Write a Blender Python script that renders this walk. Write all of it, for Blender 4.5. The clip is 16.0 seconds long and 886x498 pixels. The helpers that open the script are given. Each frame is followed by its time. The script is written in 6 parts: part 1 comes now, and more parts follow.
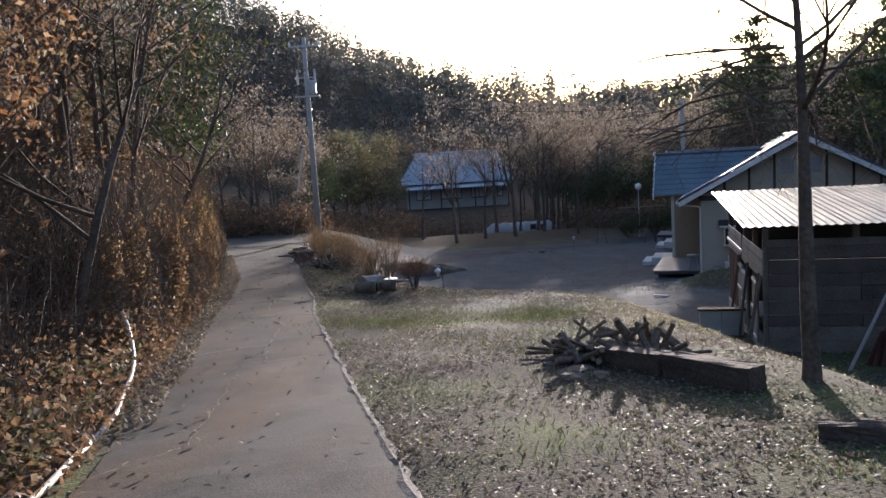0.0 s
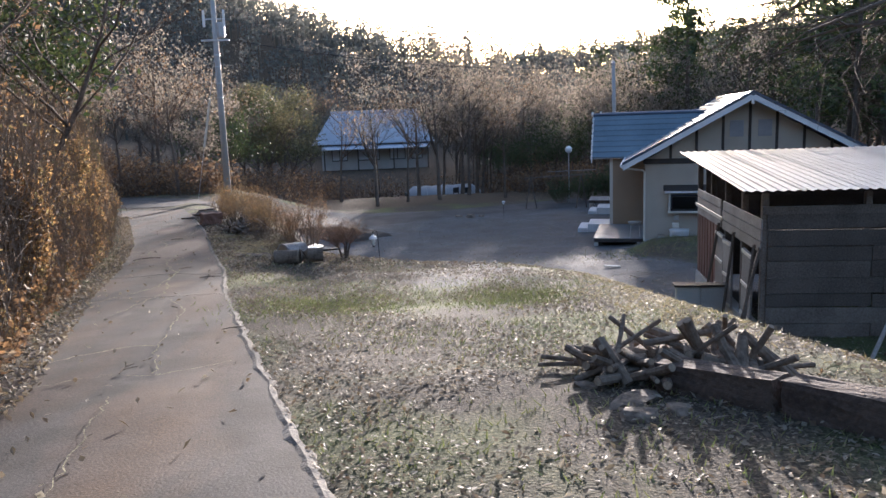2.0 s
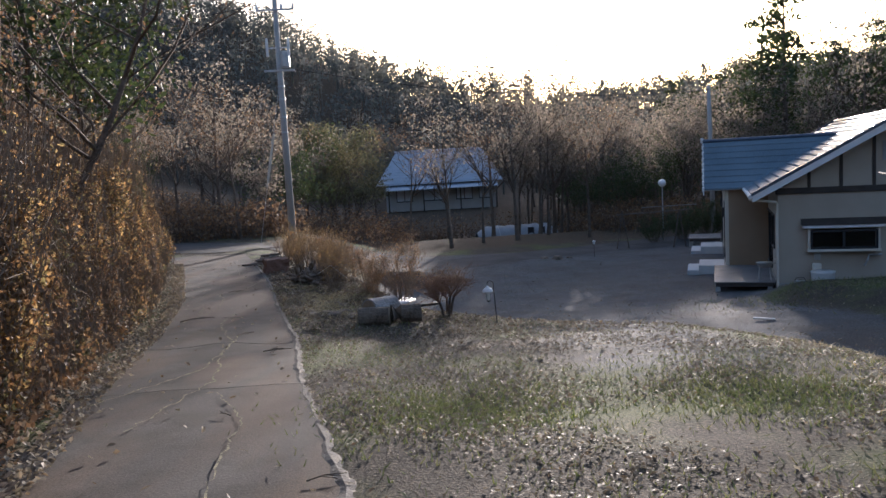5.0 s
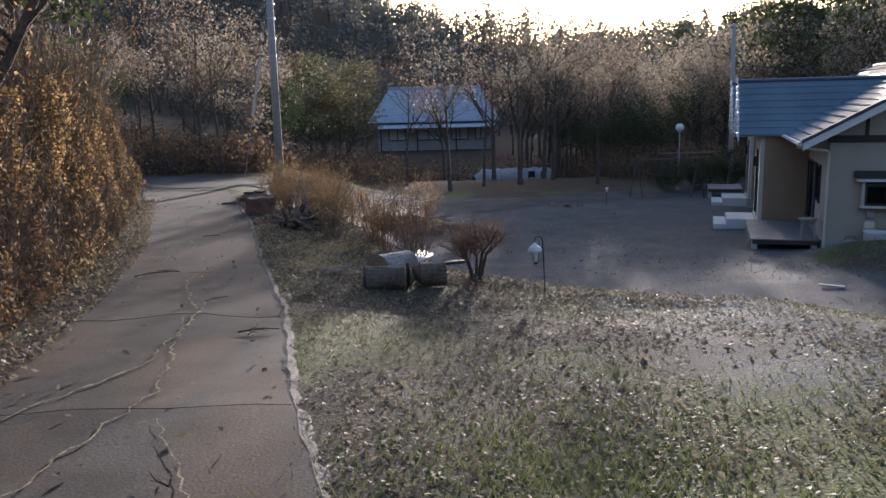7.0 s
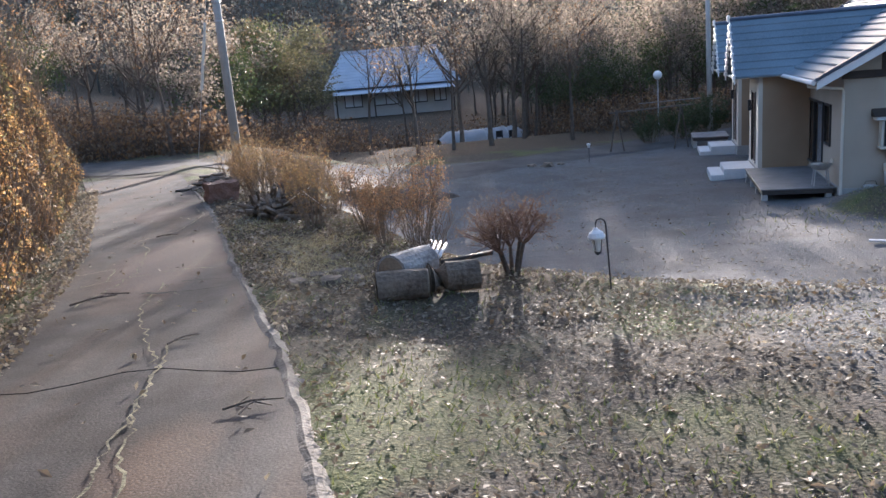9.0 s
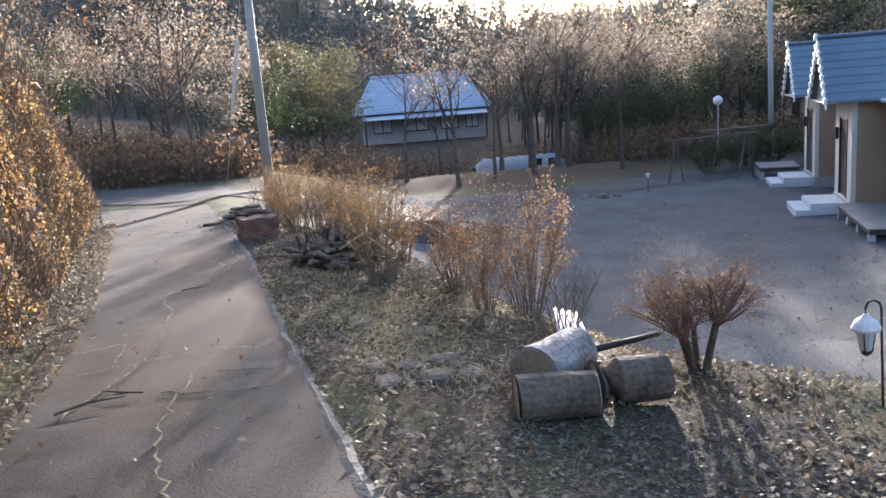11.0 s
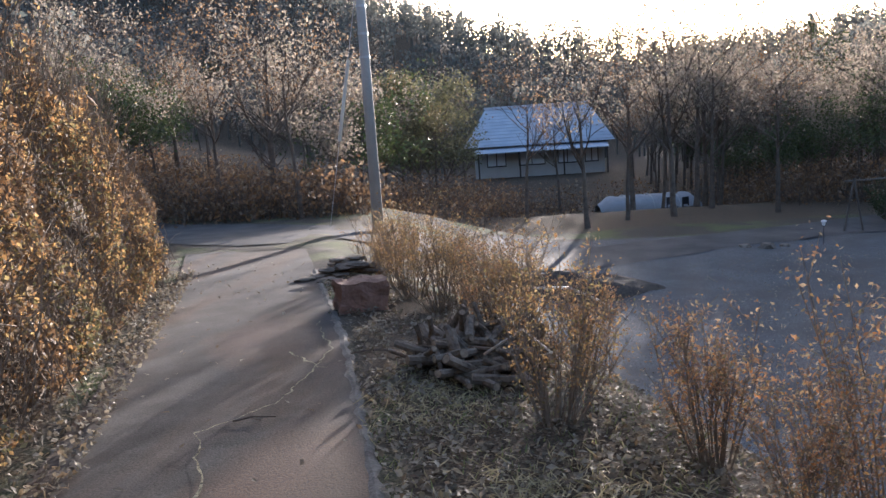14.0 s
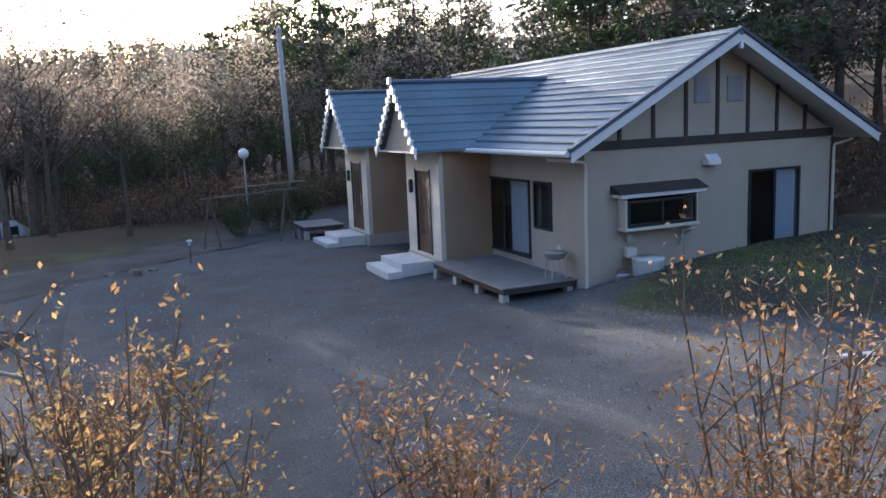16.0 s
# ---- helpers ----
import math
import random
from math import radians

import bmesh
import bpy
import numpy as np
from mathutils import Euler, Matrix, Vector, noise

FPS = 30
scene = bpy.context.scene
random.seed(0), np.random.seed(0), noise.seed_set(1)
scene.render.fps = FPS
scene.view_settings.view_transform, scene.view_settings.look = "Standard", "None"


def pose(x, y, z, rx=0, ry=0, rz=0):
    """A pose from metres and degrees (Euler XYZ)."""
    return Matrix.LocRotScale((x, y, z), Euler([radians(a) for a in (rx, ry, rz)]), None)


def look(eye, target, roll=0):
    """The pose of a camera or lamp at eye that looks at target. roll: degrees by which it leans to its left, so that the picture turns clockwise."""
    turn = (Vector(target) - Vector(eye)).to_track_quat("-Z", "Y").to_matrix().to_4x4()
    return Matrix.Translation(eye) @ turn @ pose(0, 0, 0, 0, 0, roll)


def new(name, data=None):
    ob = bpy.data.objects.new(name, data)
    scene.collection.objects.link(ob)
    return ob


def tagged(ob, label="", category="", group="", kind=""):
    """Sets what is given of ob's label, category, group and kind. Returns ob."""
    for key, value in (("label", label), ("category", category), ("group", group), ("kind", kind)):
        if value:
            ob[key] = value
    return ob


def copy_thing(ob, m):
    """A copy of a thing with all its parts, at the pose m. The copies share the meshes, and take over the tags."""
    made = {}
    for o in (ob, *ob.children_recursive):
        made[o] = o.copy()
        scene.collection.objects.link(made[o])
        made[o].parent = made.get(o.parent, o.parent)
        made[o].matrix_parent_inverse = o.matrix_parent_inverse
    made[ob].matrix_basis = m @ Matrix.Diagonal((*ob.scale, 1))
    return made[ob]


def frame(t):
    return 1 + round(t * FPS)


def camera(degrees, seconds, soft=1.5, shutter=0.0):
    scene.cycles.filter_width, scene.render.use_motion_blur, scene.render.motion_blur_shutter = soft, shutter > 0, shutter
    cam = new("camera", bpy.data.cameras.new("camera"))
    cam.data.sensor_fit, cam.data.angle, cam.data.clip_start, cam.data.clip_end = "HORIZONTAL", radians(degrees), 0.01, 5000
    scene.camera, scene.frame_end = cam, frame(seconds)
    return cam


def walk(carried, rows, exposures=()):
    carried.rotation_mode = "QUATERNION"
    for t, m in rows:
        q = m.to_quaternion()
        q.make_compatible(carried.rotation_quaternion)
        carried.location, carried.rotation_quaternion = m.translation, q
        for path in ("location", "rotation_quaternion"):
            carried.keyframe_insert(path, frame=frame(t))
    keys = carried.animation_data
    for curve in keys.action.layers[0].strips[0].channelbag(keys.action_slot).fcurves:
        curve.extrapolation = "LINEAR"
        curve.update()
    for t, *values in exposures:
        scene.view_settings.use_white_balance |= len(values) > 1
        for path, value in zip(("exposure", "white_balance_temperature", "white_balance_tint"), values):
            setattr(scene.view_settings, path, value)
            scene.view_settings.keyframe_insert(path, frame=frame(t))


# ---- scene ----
# camera and its walk
cam = camera(58.0, 16.0)
PATH = [
    (0, (0.021, -0.012, 1.704), (0.008, 1.975, 1.474), -3.5),
    (0.5, (-0.148, 0.857, 1.552), (-0.074, 2.835, 1.265), -3.3),
    (1, (-0.261, 1.283, 1.544), (-0.213, 3.26, 1.246), -3.2),
    (1.5, (-0.376, 1.963, 1.461), (-0.277, 3.933, 1.131), -2.6),
    (2, (-0.467, 2.67, 1.42), (-0.266, 4.632, 1.09), -2.1),
    (2.5, (-0.556, 3.209, 1.352), (-0.33, 5.169, 1.027), -2.1),
    (3, (-0.713, 3.925, 1.274), (-0.623, 5.889, 0.91), -2.7),
    (3.5, (-0.778, 4.586, 1.217), (-0.689, 6.559, 0.897), -3.2),
    (4, (-0.917, 5.223, 1.169), (-0.82, 7.194, 0.847), -3.0),
    (4.2, (-0.971, 5.428, 1.153), (-0.864, 7.404, 0.872), -3.4),
    (6.3, (-1.514, 8.297, 0.867), (-1.547, 10.287, 0.667), -2.1),
    (6.5, (-1.521, 8.549, 0.838), (-1.54, 10.528, 0.549), -1.5),
    (7, (-1.687, 9.176, 0.802), (-1.596, 11.141, 0.437), -1.4),
    (7.5, (-1.808, 9.702, 0.775), (-1.659, 11.666, 0.43), -2.9),
    (8, (-1.964, 10.317, 0.736), (-1.763, 12.276, 0.389), -3.8),
    (8.5, (-2.076, 10.843, 0.703), (-1.777, 12.775, 0.281), -4.1),
    (9, (-2.199, 11.39, 0.711), (-2.016, 13.329, 0.252), -4.8),
    (9.5, (-2.386, 11.957, 0.65), (-2.268, 13.91, 0.238), -5.5),
    (9.7, (-2.459, 12.248, 0.625), (-2.364, 14.204, 0.22), -5.0),
    (11.8, (-2.923, 14.8, 0.586), (-2.741, 16.759, 0.229), -3.6),
    (12, (-2.902, 15.023, 0.589), (-2.716, 16.984, 0.241), -3.4),
    (12.5, (-3.018, 15.583, 0.544), (-2.855, 17.539, 0.161), -3.5),
    (13, (-3.017, 16.152, 0.575), (-2.913, 18.114, 0.2), -3.0),
    (13.5, (-3.195, 16.917, 0.487), (-3.217, 18.882, 0.116), -3.4),
    (14, (-3.32, 17.537, 0.489), (-3.433, 19.513, 0.197), -3.9),
    (14.5, (-3.519, 18.321, 0.367), (-3.349, 20.295, 0.09), -3.3),
    (15, (-3.612, 18.939, 0.347), (-3.123, 20.862, 0.096), -3.1),
    (15.3, (-3.742, 19.331, 0.263), (-3.158, 21.228, 0.02), -2.8),
    (15.5, (-3.838, 19.574, 0.248), (-3.009, 21.372, -0.035), -1.8),
    (15.9, (-3.817, 19.959, 0.274), (-2.491, 21.418, -0.065), -2.2),
    (16, (-3.769, 20.054, 0.262), (-2.409, 21.485, -0.061), -2.5),
]
EXPOSURES = [(t, stops, 5350, 20) for t, stops in (
    (0, 0.95), (1, 1.1), (2, 1.6), (3, 1.75), (4.2, 1.65), (6.3, 0.0), (6.5, 0.1), (7, 1.1), (8, 1.35), (9, 1.95), (9.7, 2.05),
    (11.8, 2.4), (13, 2.4), (13.5, 2.3), (14, 1.75), (14.5, 1.85), (15, 1.85), (15.5, 1.6), (16, 1.95))]
walk(cam, [(t, look(eye, target, roll)) for t, eye, target, roll in PATH], EXPOSURES)

# ---- world, sun, exposure ----
SUN_AZ = radians(13.2)      # to the right of +y
SUN_EL = radians(8.0)
world = bpy.data.worlds.new("world")
scene.world = world
world.use_nodes = True
wn = world.node_tree.nodes
sky = wn.new("ShaderNodeTexSky")
sky.sky_type = "NISHITA"
sky.sun_disc = False
sky.sun_elevation = SUN_EL
sky.sun_rotation = SUN_AZ
sky.air_density, sky.dust_density, sky.ozone_density = 1.0, 2.5, 1.0
world.node_tree.links.new(sky.outputs[0], wn["Background"].inputs[0])
wn["Background"].inputs[1].default_value = 0.15
sun_data = bpy.data.lights.new("sun", "SUN")
sun_data.energy, sun_data.angle, sun_data.color = 5.0, radians(0.6), (1.0, 0.83, 0.60)
sun = new("sun", sun_data)
away = Vector((math.sin(SUN_AZ) * math.cos(SUN_EL), math.cos(SUN_AZ) * math.cos(SUN_EL), math.sin(SUN_EL)))
sun.matrix_world = look(away * 60, (0, 0, 0))


# ---- materials ----
def material(name, base, other=None, rough=0.85, scale=3.0, fine=40.0, bump=0.3, metal=0.0, per_object=0.0, distance=0.02):
    """Two colours mixed by coarse and fine noise, with relief, in metres of the object's own space."""
    m = bpy.data.materials.new(name)
    m.use_nodes = True
    n, l = m.node_tree.nodes, m.node_tree.links
    b = n["Principled BSDF"]
    b.inputs["Roughness"].default_value = rough
    b.inputs["Metallic"].default_value = metal
    co = n.new("ShaderNodeTexCoord")
    big, small = n.new("ShaderNodeTexNoise"), n.new("ShaderNodeTexNoise")
    for t, s, d in ((big, scale, 4), (small, fine, 3)):
        t.inputs["Scale"].default_value, t.inputs["Detail"].default_value = s, d
        l.new(co.outputs["Object"], t.inputs["Vector"])
    add = n.new("ShaderNodeMath")
    add.operation = "MULTIPLY_ADD"
    l.new(small.outputs[0], add.inputs[0])
    add.inputs[1].default_value = 0.5
    half = n.new("ShaderNodeMath")
    half.operation = "MULTIPLY"
    l.new(big.outputs[0], half.inputs[0])
    half.inputs[1].default_value = 0.5
    l.new(half.outputs[0], add.inputs[2])
    ramp = n.new("ShaderNodeValToRGB")
    ramp.color_ramp.elements[0].position, ramp.color_ramp.elements[1].position = 0.36, 0.64
    ramp.color_ramp.elements[0].color = (*base, 1)
    ramp.color_ramp.elements[1].color = (*(other or [c * 1.35 for c in base]), 1)
    l.new(add.outputs[0], ramp.inputs[0])
    out = ramp.outputs[0]
    if per_object:
        info, hsv = n.new("ShaderNodeObjectInfo"), n.new("ShaderNodeHueSaturation")
        rng = n.new("ShaderNodeMapRange")
        rng.inputs[3].default_value, rng.inputs[4].default_value = 1 - per_object, 1 + per_object
        l.new(info.outputs["Random"], rng.inputs[0])
        l.new(rng.outputs[0], hsv.inputs["Value"])
        l.new(out, hsv.inputs["Color"])
        out = hsv.outputs[0]
    l.new(out, b.inputs["Base Color"])
    if bump:
        bp = n.new("ShaderNodeBump")
        bp.inputs["Strength"].default_value, bp.inputs["Distance"].default_value = bump, distance
        l.new(small.outputs[0], bp.inputs["Height"])
        l.new(bp.outputs[0], b.inputs["Normal"])
    return m


def leaf_material(name, colours, through_light=0.45, rough=0.6):
    """Leaves: one of several colours for each leaf, part of the light passing through."""
    m = bpy.data.materials.new(name)
    m.use_nodes = True
    n, l = m.node_tree.nodes, m.node_tree.links
    b = n["Principled BSDF"]
    b.inputs["Roughness"].default_value = rough
    geo, ramp = n.new("ShaderNodeNewGeometry"), n.new("ShaderNodeValToRGB")
    els = ramp.color_ramp.elements
    while len(els) < len(colours):
        els.new(0.5)
    for i, c in enumerate(colours):
        els[i].position, els[i].color = i / (len(colours) - 1), (*c, 1)
    l.new(geo.outputs["Random Per Island"], ramp.inputs[0])
    l.new(ramp.outputs[0], b.inputs["Base Color"])
    tr, mix = n.new("ShaderNodeBsdfTranslucent"), n.new("ShaderNodeMixShader")
    l.new(ramp.outputs[0], tr.inputs["Color"])
    mix.inputs[0].default_value = through_light
    l.new(b.outputs[0], mix.inputs[1])
    l.new(tr.outputs[0], mix.inputs[2])
    l.new(mix.outputs[0], n["Material Output"].inputs["Surface"])
    return m


def ground_material():
    """Lawn, gravel and forest litter, laid out by two attributes of the sheet, their borders broken up by noise."""
    m = bpy.data.materials.new("ground")
    m.use_nodes = True
    n, l = m.node_tree.nodes, m.node_tree.links
    b = n["Principled BSDF"]
    b.inputs["Roughness"].default_value = 0.95
    b.inputs["Specular IOR Level"].default_value = 0.2
    co = n.new("ShaderNodeTexCoord")

    def noise_tex(scale, detail=5):
        t = n.new("ShaderNodeTexNoise")
        t.inputs["Scale"].default_value, t.inputs["Detail"].default_value = scale, detail
        l.new(co.outputs["Object"], t.inputs["Vector"])
        return t

    def ramp_of(src, stops):
        r = n.new("ShaderNodeValToRGB")
        while len(r.color_ramp.elements) < len(stops):
            r.color_ramp.elements.new(0.5)
        for e, (p, c) in zip(r.color_ramp.elements, stops):
            e.position, e.color = p, (*c, 1)
        l.new(src, r.inputs[0])
        return r

    def blend(fac, a, c):
        x = n.new("ShaderNodeMix")
        x.data_type = "RGBA"
        l.new(fac, x.inputs["Factor"])
        l.new(a, x.inputs["A"])
        l.new(c, x.inputs["B"])
        return x.outputs["Result"]

    def masked(attr, wobble):
        a = n.new("ShaderNodeAttribute")
        a.attribute_name = attr
        t = n.new("ShaderNodeMath")
        t.operation = "MULTIPLY_ADD"
        l.new(wobble.outputs[0], t.inputs[0])
        t.inputs[1].default_value = 0.9
        l.new(a.outputs["Fac"], t.inputs[2])
        r = n.new("ShaderNodeMapRange")
        r.inputs[1].default_value, r.inputs[2].default_value = 0.78, 1.12
        l.new(t.outputs[0], r.inputs[0])
        return r.outputs[0]

    patch, fine, mid, grit = noise_tex(0.55), noise_tex(48, 8), noise_tex(5), noise_tex(60, 5)
    soil = ramp_of(fine.outputs[0], [(0.3, (0.02, 0.017, 0.013)), (0.5, (0.058, 0.049, 0.037)), (0.68, (0.15, 0.13, 0.1))])
    grass = ramp_of(fine.outputs[0], [(0.3, (0.028, 0.038, 0.014)), (0.5, (0.085, 0.10, 0.038)), (0.7, (0.18, 0.185, 0.08))])
    gfac = ramp_of(patch.outputs[0], [(0.46, (0, 0, 0)), (0.62, (1, 1, 1))])
    lawn = blend(gfac.outputs[0], soil.outputs[0], grass.outputs[0])
    stones = ramp_of(grit.outputs[0], [(0.32, (0.034, 0.036, 0.038)), (0.5, (0.092, 0.096, 0.1)), (0.68, (0.23, 0.236, 0.245))])
    dust = ramp_of(fine.outputs[0], [(0.3, (0.045, 0.045, 0.043)), (0.7, (0.12, 0.118, 0.112))])
    worn = ramp_of(noise_tex(0.9, 6).outputs[0], [(0.42, (0, 0, 0)), (0.66, (0.85, 0.85, 0.85))])
    gravel_mix = blend(worn.outputs[0], stones.outputs[0], dust.outputs[0])
    litter = ramp_of(fine.outputs[0], [(0.3, (0.024, 0.019, 0.013)), (0.5, (0.07, 0.052, 0.034)), (0.7, (0.17, 0.125, 0.078))])
    c1 = blend(masked("gravel", mid), lawn, gravel_mix)
    c2 = blend(masked("litter", mid), c1, litter.outputs[0])
    l.new(c2, b.inputs["Base Color"])
    bp = n.new("ShaderNodeBump")
    bp.inputs["Strength"].default_value, bp.inputs["Distance"].default_value = 0.7, 0.018
    l.new(fine.outputs[0], bp.inputs["Height"])
    l.new(bp.outputs[0], b.inputs["Normal"])
    return m


MAT_GROUND = ground_material()


def lane_material():
    """Old concrete: grey-brown with fine grit, soil worked in along the wheel tracks and wet mud where the sheet says so."""
    m = bpy.data.materials.new("road_concrete")
    m.use_nodes = True
    n, l = m.node_tree.nodes, m.node_tree.links
    b = n["Principled BSDF"]
    b.inputs["Specular IOR Level"].default_value = 0.3
    co = n.new("ShaderNodeTexCoord")

    def tex(scale, detail, stretch=(1, 1, 1)):
        mp, t = n.new("ShaderNodeMapping"), n.new("ShaderNodeTexNoise")
        mp.inputs["Scale"].default_value = stretch
        t.inputs["Scale"].default_value, t.inputs["Detail"].default_value = scale, detail
        l.new(co.outputs["Object"], mp.inputs["Vector"])
        l.new(mp.outputs[0], t.inputs["Vector"])
        return t.outputs[0]

    def ramp(src, stops):
        r = n.new("ShaderNodeValToRGB")
        for e, (p, c) in zip(r.color_ramp.elements, stops):
            e.position, e.color = p, (*c, 1)
        l.new(src, r.inputs[0])
        return r.outputs[0]

    def mix(fac, a, c):
        x = n.new("ShaderNodeMix")
        x.data_type = "RGBA"
        l.new(fac, x.inputs["Factor"])
        l.new(a, x.inputs["A"])
        l.new(c, x.inputs["B"])
        return x.outputs["Result"]

    grit, blotch, tracks, patch = tex(70, 4), tex(2.2, 6), tex(1.6, 4, (1, 0.16, 1)), tex(1.1, 5, (1, 0.5, 1))
    grey = ramp(grit, [(0.3, (0.034, 0.032, 0.030)), (0.7, (0.088, 0.083, 0.078))])
    dark = ramp(grit, [(0.3, (0.017, 0.0155, 0.014)), (0.7, (0.044, 0.040, 0.036))])
    brown = ramp(grit, [(0.3, (0.052, 0.027, 0.012)), (0.7, (0.145, 0.08, 0.038))])
    c1 = mix(ramp(blotch, [(0.42, (0, 0, 0)), (0.62, (0.8, 0.8, 0.8))]), grey, dark)
    c2 = mix(ramp(tracks, [(0.45, (0, 0, 0)), (0.64, (0.4, 0.4, 0.4))]), c1, brown)
    at, k = n.new("ShaderNodeAttribute"), n.new("ShaderNodeMath")
    at.attribute_name = "mud"
    k.operation, k.inputs[1].default_value = "MULTIPLY_ADD", 0.9
    l.new(patch, k.inputs[0])
    l.new(at.outputs["Fac"], k.inputs[2])
    mud = ramp(k.outputs[0], [(0.64, (0, 0, 0)), (1.05, (1, 1, 1))])
    l.new(mix(mud, c2, brown), b.inputs["Base Color"])
    rg = n.new("ShaderNodeMapRange")
    rg.inputs[3].default_value, rg.inputs[4].default_value = 0.86, 0.5
    l.new(mud, rg.inputs[0])
    l.new(rg.outputs[0], b.inputs["Roughness"])
    bp = n.new("ShaderNodeBump")
    bp.inputs["Strength"].default_value, bp.inputs["Distance"].default_value = 0.45, 0.006
    l.new(grit, bp.inputs["Height"])
    l.new(bp.outputs[0], b.inputs["Normal"])
    return m


MAT_CONCRETE = lane_material()
MAT_ASPHALT = material("asphalt", (0.05, 0.05, 0.05), (0.105, 0.103, 0.10), 0.9, 1.2, 70, 0.4, distance=0.006)
MAT_ASPHALT.node_tree.nodes["Principled BSDF"].inputs["Specular IOR Level"].default_value = 0.15
MAT_CRACK = material("crack_moss", (0.018, 0.016, 0.013), (0.36, 0.33, 0.2), 0.95, 9, 40, 0.3)
MAT_STUCCO = material("beige_stucco", (0.40, 0.34, 0.27), (0.48, 0.42, 0.34), 0.92, 1.2, 90, 0.5, distance=0.006)
MAT_TAN = material("tan_stucco", (0.33, 0.235, 0.15), (0.40, 0.29, 0.19), 0.92, 1.2, 90, 0.5, distance=0.006)
MAT_CREAM = material("cream_paint", (0.62, 0.57, 0.48), (0.70, 0.65, 0.55), 0.7, 2, 60, 0.1)
MAT_WHITE = material("white_paint", (0.70, 0.70, 0.69), (0.80, 0.80, 0.79), 0.5, 2, 60, 0.05)
MAT_ROOF = material("blue_grey_tile", (0.10, 0.145, 0.18), (0.18, 0.24, 0.285), 0.38, 0.8, 30, 0.1, per_object=0.06)
MAT_VERGE = material("dark_verge_tile", (0.05, 0.065, 0.10), (0.09, 0.11, 0.15), 0.4, 1, 30, 0.1)
MAT_TIMBER = material("dark_timber", (0.035, 0.028, 0.024), (0.07, 0.055, 0.045), 0.75, 4, 60, 0.2)
MAT_FRAME = material("dark_window_frame", (0.02, 0.022, 0.026), (0.035, 0.036, 0.04), 0.4, 3, 40, 0.0)
MAT_DOOR = material("brown_door", (0.09, 0.05, 0.03), (0.14, 0.08, 0.05), 0.55, 4, 50, 0.1)
MAT_CURTAIN = material("white_curtain", (0.66, 0.68, 0.72), (0.76, 0.78, 0.80), 0.9, 3, 60, 0.1)
MAT_DECK = material("grey_deck_board", (0.13, 0.13, 0.135), (0.21, 0.21, 0.215), 0.6, 2, 60, 0.2, per_object=0.1)
MAT_BLOCK = material("concrete_block", (0.33, 0.32, 0.30), (0.46, 0.45, 0.43), 0.9, 2, 50, 0.3)
MAT_PLANK = material("weathered_plank", (0.075, 0.06, 0.048), (0.17, 0.14, 0.115), 0.9, 1.5, 40, 0.5, per_object=0.3)
MAT_TIN = material("corrugated_tin", (0.42, 0.46, 0.50), (0.52, 0.57, 0.62), 0.35, 0.8, 30, 0.1, metal=0.3)
MAT_BARK = material("bark", (0.06, 0.047, 0.036), (0.16, 0.125, 0.095), 0.95, 3, 25, 0.8, per_object=0.2)
MAT_BARK_PALE = material("pale_bark", (0.14, 0.11, 0.08), (0.28, 0.22, 0.16), 0.95, 3, 25, 0.6, per_object=0.15)
MAT_LOGEND = material("cut_wood", (0.21, 0.16, 0.11), (0.35, 0.28, 0.2), 0.85, 6, 40, 0.3)
MAT_POLE = material("pole_concrete", (0.36, 0.34, 0.31), (0.46, 0.44, 0.41), 0.85, 2, 50, 0.2)
MAT_STEEL = material("galvanised_steel", (0.4, 0.41, 0.42), (0.55, 0.56, 0.57), 0.45, 4, 50, 0.05, metal=0.6)
MAT_STONE = material("field_stone", (0.085, 0.066, 0.048), (0.23, 0.185, 0.14), 0.9, 3, 25, 0.6, per_object=0.25)
MAT_BRICKISH = material("red_brown_block", (0.16, 0.09, 0.065), (0.26, 0.16, 0.12), 0.9, 3, 30, 0.5)
MAT_HOSE = material("cream_plastic_pipe", (0.55, 0.50, 0.42), (0.68, 0.63, 0.54), 0.5, 4, 30, 0.05)
MAT_BLACK = material("black_rubber", (0.015, 0.015, 0.016), (0.03, 0.03, 0.03), 0.6, 4, 30, 0.1)
MAT_FARWALL = material("far_plaster", (0.42, 0.40, 0.38), (0.52, 0.50, 0.47), 0.9, 1, 20, 0.1)
MAT_FARROOF = material("far_tin_roof", (0.38, 0.42, 0.48), (0.50, 0.53, 0.58), 0.5, 1, 20, 0.1)

LEAF_BROWN = leaf_material("brown_leaf", [(0.10, 0.062, 0.036), (0.19, 0.115, 0.06), (0.30, 0.18, 0.085), (0.15, 0.10, 0.065), (0.34, 0.27, 0.18)])
LEAF_ORANGE = leaf_material("orange_leaf", [(0.40, 0.17, 0.05), (0.34, 0.20, 0.10), (0.27, 0.16, 0.09), (0.20, 0.115, 0.065), (0.17, 0.14, 0.065), (0.46, 0.35, 0.22), (0.46, 0.27, 0.09)])
LEAF_VINE = leaf_material("vine_leaf", [(0.26, 0.15, 0.06), (0.40, 0.25, 0.10), (0.50, 0.35, 0.16), (0.22, 0.19, 0.08), (0.16, 0.10, 0.055), (0.34, 0.19, 0.08)], 0.58)
LEAF_GREEN = leaf_material("evergreen_leaf", [(0.03, 0.05, 0.018), (0.06, 0.085, 0.03), (0.09, 0.11, 0.035), (0.045, 0.06, 0.03)], 0.3)
